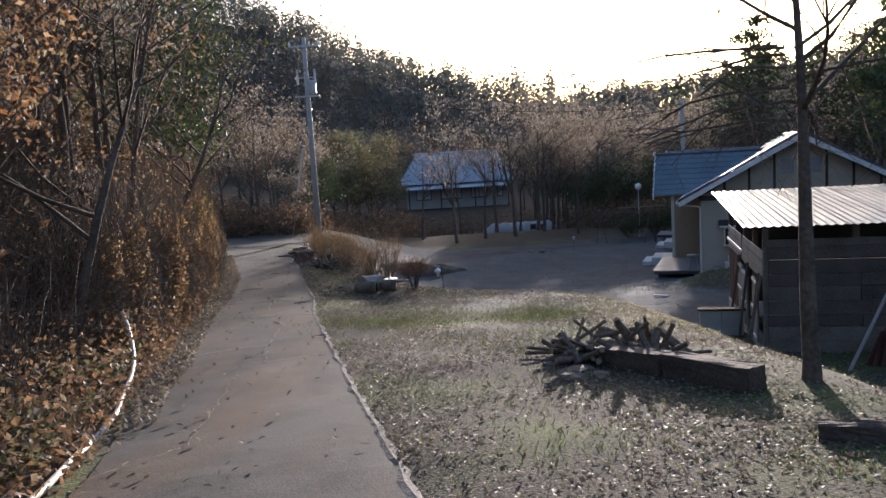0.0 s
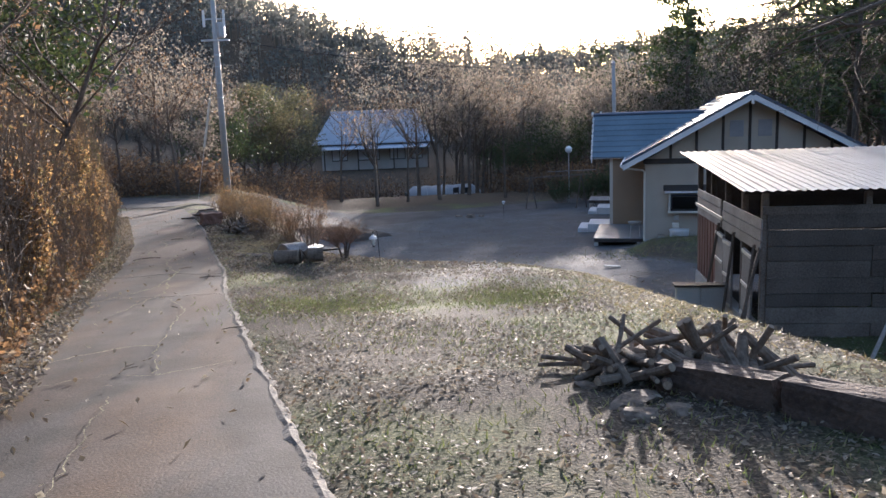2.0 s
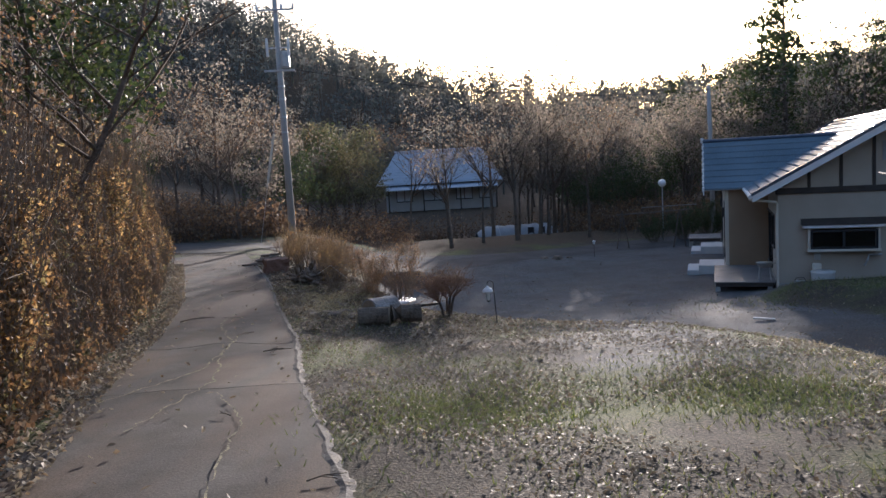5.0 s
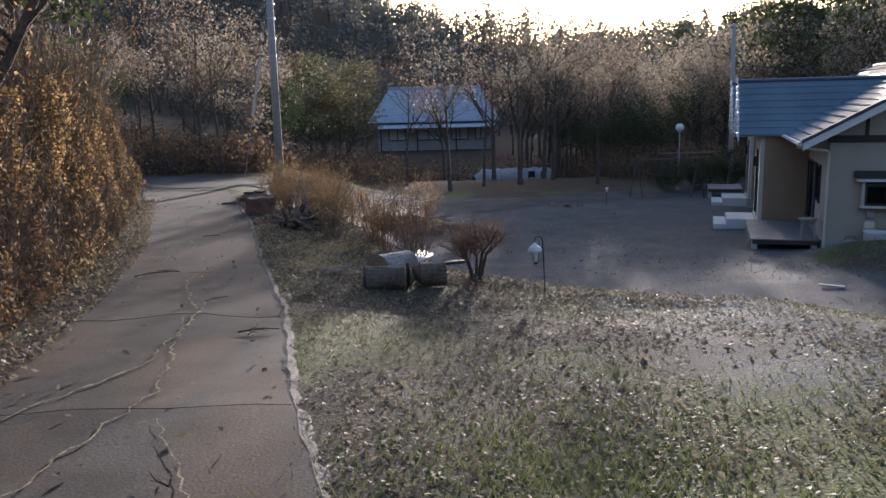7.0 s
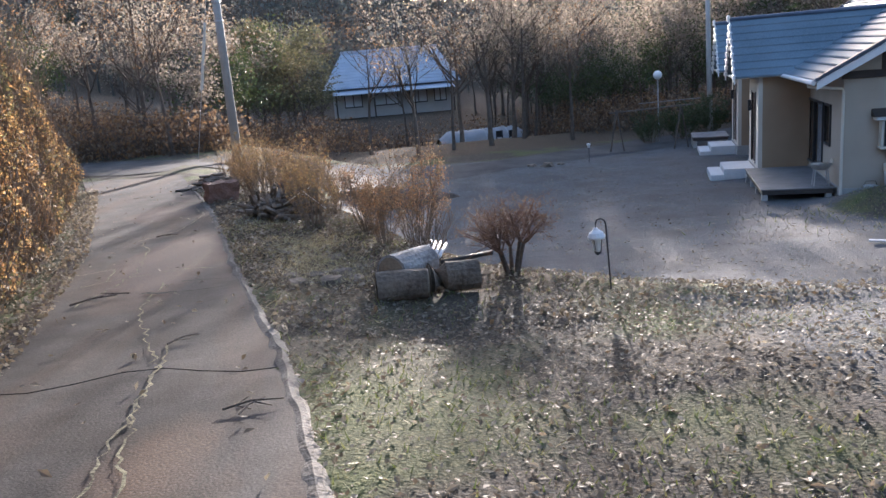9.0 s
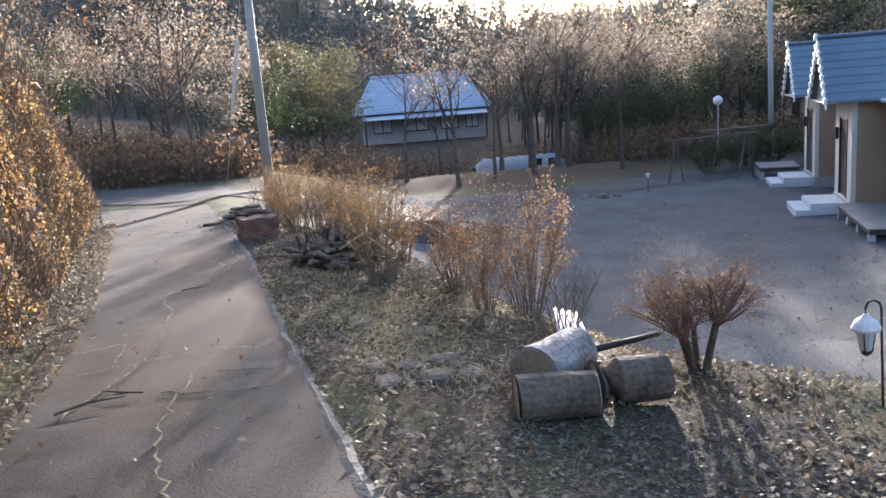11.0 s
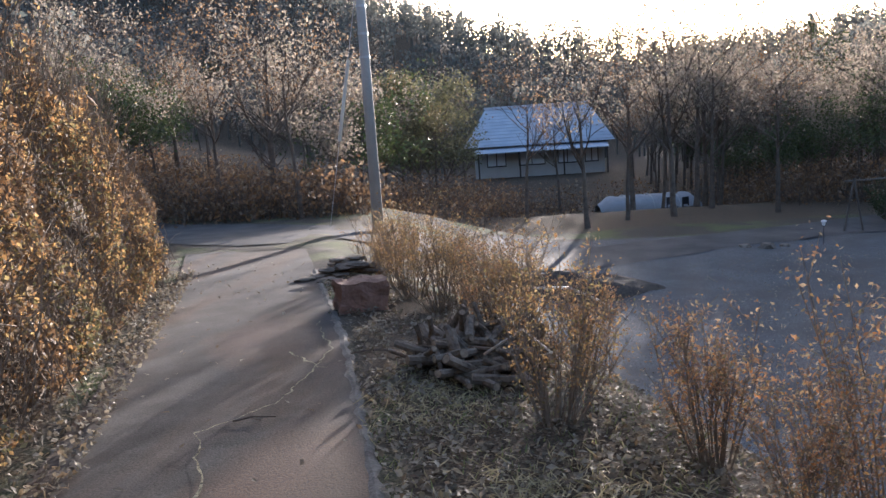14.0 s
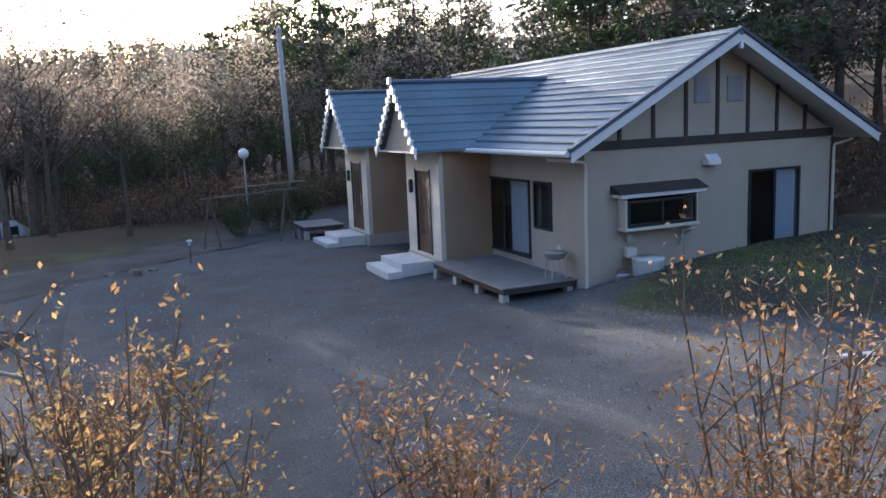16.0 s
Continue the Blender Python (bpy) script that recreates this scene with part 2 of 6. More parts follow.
LEAF_BAMBOO = leaf_material("pale_green_leaf", [(0.095, 0.095, 0.05), (0.15, 0.14, 0.07), (0.24, 0.215, 0.11)], 0.38)
LEAF_WOOD = leaf_material("winter_wood_leaf", [(0.18, 0.15, 0.12), (0.26, 0.22, 0.175), (0.33, 0.28, 0.22), (0.17, 0.165, 0.12)], 0.6)
# grey-green far woods; some distance haze is mixed into these leaf colours
LEAF_FAR_HAZED = leaf_material("hazed_far_wood_leaf", [(0.12, 0.13, 0.12), (0.15, 0.155, 0.14), (0.17, 0.165, 0.145), (0.11, 0.13, 0.12)], 0.55)
LEAF_DRY = leaf_material("fallen_leaf", [(0.11, 0.09, 0.062), (0.20, 0.175, 0.13), (0.32, 0.29, 0.225), (0.16, 0.115, 0.07), (0.14, 0.125, 0.085)], 0.45)
LEAF_STRAW = leaf_material("straw_blade", [(0.30, 0.24, 0.12), (0.45, 0.38, 0.22), (0.38, 0.33, 0.16)], 0.3)
LEAF_GRASS = leaf_material("grass_blade", [(0.14, 0.18, 0.05), (0.22, 0.25, 0.08), (0.30, 0.29, 0.13), (0.08, 0.12, 0.035)], 0.3)


# ---- mesh tools ----
def part(name, bm, mat, parent, label="", smooth=False):
    """Links a bmesh as one mesh object under a thing or a part."""
    me = bpy.data.meshes.new(name)
    bm.to_mesh(me)
    bm.free()
    me.materials.append(mat)
    if smooth:
        me.shade_smooth()
    ob = new(name, me)
    ob.parent = parent
    if label:
        ob["label"] = label
    return ob


def mesh_ob(name, verts, faces, mat, parent=None, smooth=False):
    me = bpy.data.meshes.new(name)
    me.from_pydata(verts, [], faces)
    me.materials.append(mat)
    if smooth:
        me.shade_smooth()
    ob = new(name, me)
    if parent:
        ob.parent = parent
    return ob


def thing(name, m, label, category, group="", kind=""):
    ob = new(name)
    ob.matrix_world = m
    return tagged(ob, label, category, group, kind)


def add_box(bm, x0, x1, y0, y1, z0, z1, bevel=0.0, m=None):
    r = bmesh.ops.create_cube(bm, size=1.0)
    vs = r["verts"]
    for v in vs:
        v.co = Vector((x0 + (v.co.x + 0.5) * (x1 - x0), y0 + (v.co.y + 0.5) * (y1 - y0), z0 + (v.co.z + 0.5) * (z1 - z0)))
    if bevel:
        es = list({e for v in vs for e in v.link_edges})
        out = bmesh.ops.bevel(bm, geom=es, offset=bevel, segments=1, affect="EDGES")
        vs = list({v for f in out["faces"] for v in f.verts} | {v for v in vs if v.is_valid})
    if m:
        bmesh.ops.transform(bm, matrix=m, verts=vs)
    return bm


def box(*a, **k):
    return add_box(bmesh.new(), *a, **k)


def add_tube(bm, pts, radii, sides=6, wobble=0.0, rnd=None, caps=True):
    """A tapered tube along a line of points."""
    pts = [Vector(p) for p in pts]
    rings = []
    for i, p in enumerate(pts):
        d = (pts[min(i + 1, len(pts) - 1)] - pts[max(i - 1, 0)]).normalized()
        a = d.orthogonal().normalized() if abs(d.z) > 0.99 else d.cross(Vector((0, 0, 1))).normalized()
        b = d.cross(a)
        r = radii[i] if hasattr(radii, "__len__") else radii
        ring = []
        for k in range(sides):
            t = 2 * math.pi * k / sides
            q = r * (1 + (rnd.uniform(-wobble, wobble) if rnd and wobble else 0))
            ring.append(bm.verts.new(p + (a * math.cos(t) + b * math.sin(t)) * q))
        rings.append(ring)
    for r0, r1 in zip(rings, rings[1:]):
        for k in range(sides):
            bm.faces.new((r0[k], r0[(k + 1) % sides], r1[(k + 1) % sides], r1[k]))
    if caps:
        bm.faces.new(rings[0][::-1])
        bm.faces.new(rings[-1])
    return bm


def tube(pts, radii, sides=6, **k):
    return add_tube(bmesh.new(), pts, radii, sides, **k)


def add_prism(bm, outline, axis, a, b):
    """An outline of (p, q) pairs drawn out along an axis from a to b."""
    put = {"x": lambda p, q, s: (s, p, q), "y": lambda p, q, s: (p, s, q), "z": lambda p, q, s: (p, q, s)}[axis]
    v0 = [bm.verts.new(put(p, q, a)) for p, q in outline]
    v1 = [bm.verts.new(put(p, q, b)) for p, q in outline]
    n = len(outline)
    fs = [bm.faces.new(v0), bm.faces.new(v1[::-1])]
    for i in range(n):
        fs.append(bm.faces.new((v0[i], v1[i], v1[(i + 1) % n], v0[(i + 1) % n])))
    bmesh.ops.recalc_face_normals(bm, faces=fs)
    return bm


def prism(*a):
    return add_prism(bmesh.new(), *a)


# ---- the lie of the land ----
def along(v, xs, ys):
    return float(np.interp(v, xs, ys))


def ease(t):
    t = min(max(t, 0.0), 1.0)
    return t * t * (3 - 2 * t)


def road_right(y):
    return along(y, (-20, 0, 4, 8, 13.5, 16.5, 19.5, 25, 32, 34.5), (0.5, 0.3, -0.2, -1.12, -2.35, -2.84, -3.55, -4.75, -6.6, -7.3))


def road_left(y):
    return along(y, (-20, 0, 4.75, 7.3, 9.5, 13.3, 19, 21.7, 25.2, 28.5, 31, 34.5), (-1.9, -2.0, -2.3, -2.95, -3.4, -4.3, -5.42, -6.0, -7.0, -7.95, -8.7, -9.9))


def road_z(y):
    return along(y, (-60, -20, 0, 7, 17, 19, 22.5, 25, 32, 38, 60), (4.0, 2.2, 0.25, -0.35, -1.12, -1.22, -1.36, -1.46, -1.7, -1.85, -2.2))


def lawn_z(y):
    return along(y, (-60, -20, 0, 7, 17, 19, 22.5, 25, 32, 60), (4.0, 2.2, 0.28, -0.33, -1.33, -1.35, -1.4, -1.5, -1.8, -2.2))


def yard_z(y):
    return along(y, (-20, 24, 29.5, 34, 60), (0.2, -2.88, -3.42, -3.6, -3.6))


def bank_x(y):
    return along(y, (0, 15, 17, 18.2, 19.5, 21.5, 25, 30, 36, 44), (4.6, 4.2, 3.6, 1.6, 0, -1.0, -1.9, -3.2, -4.2, -4.2))


def ground_z(x, y):
    e, lft = road_right(y), road_left(y)
    z = road_z(y) + (lawn_z(y) - road_z(y)) * ease((x - e) / 1.5)
    w = along(y, (0, 15, 19, 25, 34, 42), (1.6, 1.6, 1.6, 1.3, 3.2, 4.0))
    if y < 46:
        z += (yard_z(y) - z) * ease((x - bank_x(y) + w) / (2 * w))
    else:
        z = -3.6 + 1.7 * ease((-6 - x) / 10)
        # the hollow beyond the cross road
        z -= 1.2 * ease((y - 53) / 8) * ease((79 - y) / 9) * ease((x + 6) / 6)
    z += 0.42 * ease((x - 8.0) / 1.6) * ease((30.5 - y) / 2.5) * ease((y - 20) / 5)
    # wooded bank beside the road
    if y < 40:
        d = lft - 0.35 - x
        k = ease((36 - y) / 6)
        z += k * ((2.0 + 1.2 * ease((y - 9) / 8)) * ease(d / (4.2 - 1.6 * ease((y - 9) / 8))) + 0.28 * max(d - 3, 0) - 0.06 * ease(d / 0.4))
    elif x < -14:
        z += 0.2 * (-14 - x) if x > -90 else 15.2
    # hillside behind the house and the far ridges
    s = x - along(y, (-20, 10, 24, 45, 80, 120), (13, 14.5, 19.5, 24, 29, 40))
    if s > 0:
        z += along(y, (50, 90), (1, 0.55)) * (0.26 * s - 0.0005 * s * s if s < 120 else 24.0)
    f = y - 105 + 0.12 * x
    if f > 0:
        z += along(x, (-120, -40, -15, 10, 40, 90), (36, 33, 26, 18, 13, 10)) * ease(f / 110)
    if y < -25:
        z += 0.2 * (-25 - y)
    bump = noise.noise(Vector((x * 0.35, y * 0.35, 0))) * 0.07 + noise.noise(Vector((x * 1.3, y * 1.3, 3))) * 0.025
    on_road = lft - 0.3 < x < e + 0.15 and y < 34
    far = max(abs(x), abs(y - 20))
    return z + (0 if on_road else bump) + noise.noise(Vector((x * 0.02, y * 0.02, 7))) * min(max(far - 60, 0) * 0.08, 6)


def spread(lo, hi, fine_lo, fine_hi, step, grow=1.18):
    mid = list(np.arange(fine_lo, fine_hi + 1e-6, step))
    out, s, v = [], step, fine_hi
    while v < hi:
        s *= grow
        v += s
        out.append(v)
    low, s, v = [], step, fine_lo
    while v > lo:
        s *= grow
        v -= s
        low.append(v)
    return low[::-1] + mid + out


def make_ground():
    xs, ys = spread(-420, 420, -9, 16, 0.24), spread(-220, 520, -1, 46, 0.24)
    verts = [(x, y, ground_z(x, y) - (0.03 if road_left(y) < x < road_right(y) and y < 34 else 0)) for y in ys for x in xs]
    nx = len(xs)
    faces = [(j * nx + i, j * nx + i + 1, (j + 1) * nx + i + 1, (j + 1) * nx + i) for j in range(len(ys) - 1) for i in range(nx - 1)]
    ob = mesh_ob("ground", verts, faces, MAT_GROUND, smooth=True)
    tagged(ob, "leaf-strewn lawn, grey gravel yard and wooded slopes", "ground", kind="structure")
    grav, lit = [], []
    for x, y, z in verts:
        g = ease((x - bank_x(y) - 0.2) / 1.6) * ease((y - 15.5) / 3.5) * ease((46 - y) / 2.0)
        g = max(g, ease((x + 3.5) / 2) * ease((x - bank_x(y) - 0.6) / 1) * ease((y - 17) / 2) * ease((46 - y) / 2))
        g *= 1 - ease((x - 7.0) / 2.0) * ease((29.4 - y) / 2.0) * ease((x - 7.0 - 0.3 * (24 - y)) / 2)
        g = max(g, 0.62 * ease((x + 0.5) / 1.1) * ease((y - 12.2) / 2.2) * ease((3.4 - x) / 1.6) * ease((19 - y) / 2))
        grav.append(g)
        t = max(ease((road_left(y) - x) / 0.4) * ease((37 - y) / 3), ease((x - along(y, (-20, 10, 24, 45, 80), (11, 12, 17, 21, 24))) / 3), ease((y - 46) / 3) * 0.9)
        t = max(t, 0.8 * ease((y - 16.5) / 3) * ease((32 - y) / 3) * ease((x - road_right(y)) / 0.2) * ease((bank_x(y) + 0.4 - x) / 0.5))
        lit.append(t)
    for nm, data in (("gravel", grav), ("litter", lit)):
        ob.data.attributes.new(nm, "FLOAT", "POINT").data.foreach_set("value", data)
    return ob


make_ground()


MAT_GAP = material("dark_gap_soil", (0.010, 0.009, 0.008), (0.03, 0.026, 0.021), 0.95, 4, 40, 0.5)
MAT_EDGE = material("pale_edge", (0.07, 0.062, 0.052), (0.2, 0.185, 0.16), 0.9, 4, 40, 0.5)


# stretches of wet brown mud on the lane: centre, half width and length, strength
MUD = ((-4.5, 20.7, 0.55, 1.8, 1.0), (-5.7, 25.6, 0.6, 1.2, 0.6), (-1.9, 7.6, 0.7, 1.6, 0.45), (-3.3, 14.0, 0.5, 1.8, 0.35))


def make_road():
    """The concrete lane: slabs between joints, each a piece of its own."""
    road = thing("road", pose(0, 0, 0), "worn brownish concrete lane with cracked slabs", "road", kind="structure")
    joints = (-14, -9, -4.4, 0.2, 4.6, 9.1, 13.4, 16.3, 19.7, 24.2, 29.0, 34.2)
    rnd = random.Random(5)
    for a, b in zip(joints, joints[1:]):
        bm = bmesh.new()
        tilt = rnd.uniform(-0.006, 0.006)
        rows = []
        n = max(6, int((b - a) / 0.3))
        for i in range(n + 1):
            y = a + 0.005 + (b - a - 0.010) * i / n
            l, r = road_left(y), road_right(y) + 0.035 * noise.noise(Vector((y * 2.2, 1, 0)))
            z = road_z(y) + tilt * (i / n - 0.5)
            row = []
            for k in range(9):
                x = l + (r - l) * k / 8
                row.append(bm.verts.new((x, y + 0.22 * noise.noise(Vector((x * 1.5, b if i == n else a, 2))) * (i in (0, n)), z + 0.012 * noise.noise(Vector((x * 0.8, y * 0.8, 9))))))
            rows.append(row)
        for r0, r1 in zip(rows, rows[1:]):
            for k in range(8):
                bm.faces.new((r0[k], r0[k + 1], r1[k + 1], r1[k]))
        ex = bmesh.ops.extrude_face_region(bm, geom=bm.faces[:])
        bmesh.ops.translate(bm, verts=[v for v in ex["geom"] if isinstance(v, bmesh.types.BMVert)], vec=(0, 0, -0.14))
        bmesh.ops.recalc_face_normals(bm, faces=bm.faces[:])
        slab = part("slab", bm, MAT_CONCRETE, road, smooth=False)
        mud = []
        for v in slab.data.vertices:
            x, y = v.co.x, v.co.y
            m = max(math.exp(-((x - cx) / rx) ** 2 - ((y - cy) / ry) ** 2) * k for cx, cy, rx, ry, k in MUD)
            mud.append(max(m, 0.3 * ease((road_left(y) + 0.6 - x) / 0.6)))
        slab.data.attributes.new("mud", "FLOAT", "POINT").data.foreach_set("value", mud)

    # crumbling pale edge beside the lawn
    y = 1.0
    while y < 30:
        L = rnd.uniform(0.5, 1.1)
        bm = bmesh.new()
        prev = None
        for i in range(9):
            yy = y + L * i / 8
            x = road_right(yy) + 0.035 * noise.noise(Vector((yy * 2.2, 1, 0)))
            w0, w1 = 0.035 + 0.05 * noise.noise(Vector((yy * 5, 4, 0))), 0.03 + 0.05 * noise.noise(Vector((yy * 6, 8, 0)))
            zz = road_z(yy) + 0.012 + 0.006 * noise.noise(Vector((yy * 7, 2, 0)))
            ring = [bm.verts.new(p) for p in ((x - w0 - 0.02, yy, zz - 0.016), (x - w0 * 0.3, yy, zz), (x + w1, yy, zz - 0.012), (x + w1 + 0.05, yy, zz - 0.06))]
            if prev:
                for k in range(3):
                    bm.faces.new((prev[k], prev[k + 1], ring[k + 1], ring[k]))
            prev = ring
        bmesh.ops.recalc_face_normals(bm, faces=bm.faces[:])
        part("edge_strip", bm, MAT_EDGE, road, "pale crumbling concrete edge")
        y += L + 0.004

    def crack(points, width, seed, mat=MAT_CRACK, label="dark crack filled with soil and pale moss"):
        r = random.Random(seed)
        bm = bmesh.new()
        fine = []
        for (x0, y0), (x1, y1) in zip(points, points[1:]):
            k = max(2, int(math.hypot(x1 - x0, y1 - y0) / 0.09))
            fine += [(x0 + (x1 - x0) * i / k + r.uniform(-0.03, 0.03), y0 + (y1 - y0) * i / k + r.uniform(-0.03, 0.03)) for i in range(k)]
        prev = None
        for i, (x, y) in enumerate(fine[:-1]):
            dx, dy = fine[i + 1][0] - x, fine[i + 1][1] - y
            L = math.hypot(dx, dy) + 1e-6
            w = width * r.uniform(0.2, 1.0)
            z = road_z(y) + 0.018 + 0.012 * noise.noise(Vector((x * 0.8, y * 0.8, 9)))
            pair = (bm.verts.new((x - dy / L * w, y + dx / L * w, z)), bm.verts.new((x + dy / L * w, y - dx / L * w, z)))
            if prev:
                bm.faces.new((prev[0], prev[1], pair[1], pair[0]))
            prev = pair
        part("crack", bm, mat, road, label)

    crack([(-3.3, 8.4), (-2.5, 8.9), (-2.1, 8.8), (-1.4, 9.25)], 0.009, 1)
    crack([(-2.1, 8.8), (-2.3, 9.6), (-2.45, 10.6), (-2.6, 12.2), (-3.1, 13.4)], 0.010, 2)
    crack([(-3.2, 9.5), (-2.7, 10.0), (-2.2, 10.0)], 0.012, 3)
    crack([(-4.0, 13.0), (-3.5, 14.5), (-3.6, 16.3), (-4.2, 18.2), (-4.3, 19.6)], 0.012, 4)
    crack([(-3.4, 12.0), (-3.2, 13.8), (-3.55, 15.6), (-3.7, 17.3)], 0.011, 5)
    crack([(-4.9, 18.6), (-4.7, 20.0), (-4.95, 21.6), (-5.3, 22.4), (-4.9, 23.0), (-4.8, 24.6), (-5.3, 26.2)], 0.012, 6)
    crack([(-5.2, 19.6), (-4.2, 20.0), (-3.6, 19.8)], 0.01, 7)
    crack([(-5.6, 20.2), (-5.0, 20.4), (-4.9, 19.5)], 0.011, 8)
    crack([(-5.2, 24.6), (-4.8, 24.0), (-4.6, 23.8)], 0.015, 9)
    for k, line in enumerate(([(-4.42, 18.94), (-4.15, 18.84), (-3.96, 18.84), (-3.69, 18.88), (-3.33, 18.90)], [(-4.07, 19.35), (-3.79, 19.30), (-3.48, 19.27)], [(-4.41, 19.00), (-4.21, 18.93), (-4.00, 18.90), (-4.04, 19.15)])):
        crack(line, 0.022, 20 + k, MAT_GAP, "wide dark gap between broken slabs")
    crack([(-2.6, 4.2), (-1.9, 5.4), (-2.1, 7.0), (-2.3, 8.4)], 0.006, 10)


make_road()


def make_cross_road():
    """The asphalt road past the lane's end, falling from the left to the level of the yard."""
    bm = bmesh.new()
    rows = []
    for i in range(60):
        x = -40 + i * 1.15
        y = along(x, (-40, -22, -14, -8, -3, 4, 14, 30), (56, 46, 40.5, 37.0, 40.2, 43.4, 46.5, 52))
        h = along(x, (-40, -10, -5, 4, 30), (3.2, 2.6, 2.0, 1.5, 1.5))
        rows.append([bm.verts.new((x, y + s * h, max(ground_z(x, y + s * h + e) for e in (-0.5, -0.2, 0, 0.2, 0.5)) + 0.012)) for s in (-1, -0.5, 0, 0.5, 1)])
    for r0, r1 in zip(rows, rows[1:]):
        for k in range(4):
            bm.faces.new((r0[k], r1[k], r1[k + 1], r0[k + 1]))
    ob = part("road", bm, MAT_ASPHALT, None, smooth=True)
    tagged(ob, "pale grey asphalt road beyond the gravel yard", "road", kind="structure")


make_cross_road()


# ---- the house ----
HOUSE = pose(9.52, 29.79, -3.6, 0, 0, -20.6)
W, LEN = 6.82, 13.3          # depth of the gable wall, length of the front
EAVE, RIDGE, OH, OG = 3.13, 5.37, 0.69, 0.69
SLOPE = (RIDGE - EAVE) / (W / 2 + OH)


def window_unit(parent, name, axis, at, a0, a1, z0, z1, out, split=2, curtain=True, label=""):
    """A sliding window set into a wall: dark frame, panes of glass, a curtain behind. axis: the way the wall runs."""
    def bx(p0, p1, d0, d1, q0, q1, **k):
        d0, d1 = sorted((at + d0 * out, at + d1 * out))
        return box(p0, p1, d0, d1, q0, q1, **k) if axis == "x" else box(d0, d1, p0, p1, q0, q1, **k)
    bm = bx(a0, a1, -0.02, 0.04, z1 - 0.06, z1)
    fr = part(name, bm, MAT_FRAME, parent, label or "dark aluminium sliding window")
    for p0, p1, q0, q1 in ((a0, a1, z0, z0 + 0.06), (a0, a0 + 0.05, z0 + 0.06, z1 - 0.06), (a1 - 0.05, a1, z0 + 0.06, z1 - 0.06)):
        part("frame", bx(p0, p1, -0.02, 0.04, q0, q1), MAT_FRAME, fr)
    step = (a1 - a0 - 0.1) / split
    for i in range(split):
        p0 = a0 + 0.05 + i * step
        part("pane", bx(p0 + 0.03, p0 + step - 0.03, -0.022, -0.014, z0 + 0.09, z1 - 0.09), MAT_GLASS, fr).visible_shadow = False
        if i:
            part("stile", bx(p0 - 0.03, p0 + 0.03, -0.02, 0.03, z0 + 0.06, z1 - 0.06), MAT_FRAME, fr)
    return fr


def wavy_curtain(parent, axis, at, a0, a1, z0, z1, seed):
    bm = bmesh.new()
    n, prev = 40, None
    for i in range(n + 1):
        p = a0 + (a1 - a0) * i / n
        d = at + 0.025 * math.sin(i * 1.25 + seed)
        pair = [bm.verts.new((p, d, z) if axis == "x" else (d, p, z)) for z in (z0, z1)]
        if prev:
            bm.faces.new((prev[0], pair[0], pair[1], prev[1]))
        prev = pair
    part("curtain", bm, MAT_CURTAIN, parent, "pleated white curtain behind the glass", smooth=True)


def glass_material():
    """Thin window glass: clear, with its reflection growing at a slant."""
    m = bpy.data.materials.new("window_glass")
    m.use_nodes = True
    n, l = m.node_tree.nodes, m.node_tree.links
    n.remove(n["Principled BSDF"])
    clear, gl, mx = n.new("ShaderNodeBsdfTransparent"), n.new("ShaderNodeBsdfGlossy"), n.new("ShaderNodeMixShader")
    clear.inputs[0].default_value = (0.82, 0.85, 0.88, 1)
    gl.inputs["Roughness"].default_value = 0.02
    lw, pw, k = n.new("ShaderNodeLayerWeight"), n.new("ShaderNodeMath"), n.new("ShaderNodeMath")
    lw.inputs[0].default_value = 0.5
    pw.operation, pw.inputs[1].default_value = "POWER", 3.0
    k.operation, k.inputs[1].default_value, k.inputs[2].default_value = "MULTIPLY_ADD", 0.6, 0.05
    l.new(lw.outputs["Facing"], pw.inputs[0])
    l.new(pw.outputs[0], k.inputs[0])
    l.new(k.outputs[0], mx.inputs[0])
    l.new(clear.outputs[0], mx.inputs[1])
    l.new(gl.outputs[0], mx.inputs[2])
    l.new(mx.outputs[0], n["Material Output"].inputs["Surface"])
    return m


MAT_GLASS = glass_material()
MAT_VENT = material("grey_vent", (0.27, 0.27, 0.28), (0.33, 0.33, 0.34), 0.6, 3, 40, 0.05)
MAT_ROOM = material("room_interior", (0.10, 0.09, 0.08), (0.14, 0.13, 0.12), 0.9, 2, 20, 0.0)


def wall_with_holes(parent, axis, at0, at1, a0, a1, z0, z1, holes, mat, label=""):
    """A wall with thickness at0..at1 running along an axis, with openings (p0, p1, q0, q1) through it."""
    cuts = sorted({a0, a1, *[h[0] for h in holes], *[h[1] for h in holes]})
    levels = sorted({z0, z1, *[h[2] for h in holes], *[h[3] for h in holes]})
    bm = bmesh.new()
    for p0, p1 in zip(cuts, cuts[1:]):
        for q0, q1 in zip(levels, levels[1:]):
            if any(h[0] <= p0 and p1 <= h[1] and h[2] <= q0 and q1 <= h[3] for h in holes):
                continue
            if axis == "x":
                add_box(bm, p0, p1, at0, at1, q0, q1)
            else:
                add_box(bm, at0, at1, p0, p1, q0, q1)
    bmesh.ops.remove_doubles(bm, verts=bm.verts[:], dist=0.0005)
    seen = {}
    for f in bm.faces:
        seen.setdefault(tuple(round(c, 3) for c in f.calc_center_median()), []).append(f)
    bmesh.ops.delete(bm, geom=[f for fs in seen.values() if len(fs) > 1 for f in fs], context="FACES")
    return part("wall", bm, mat, parent, label)


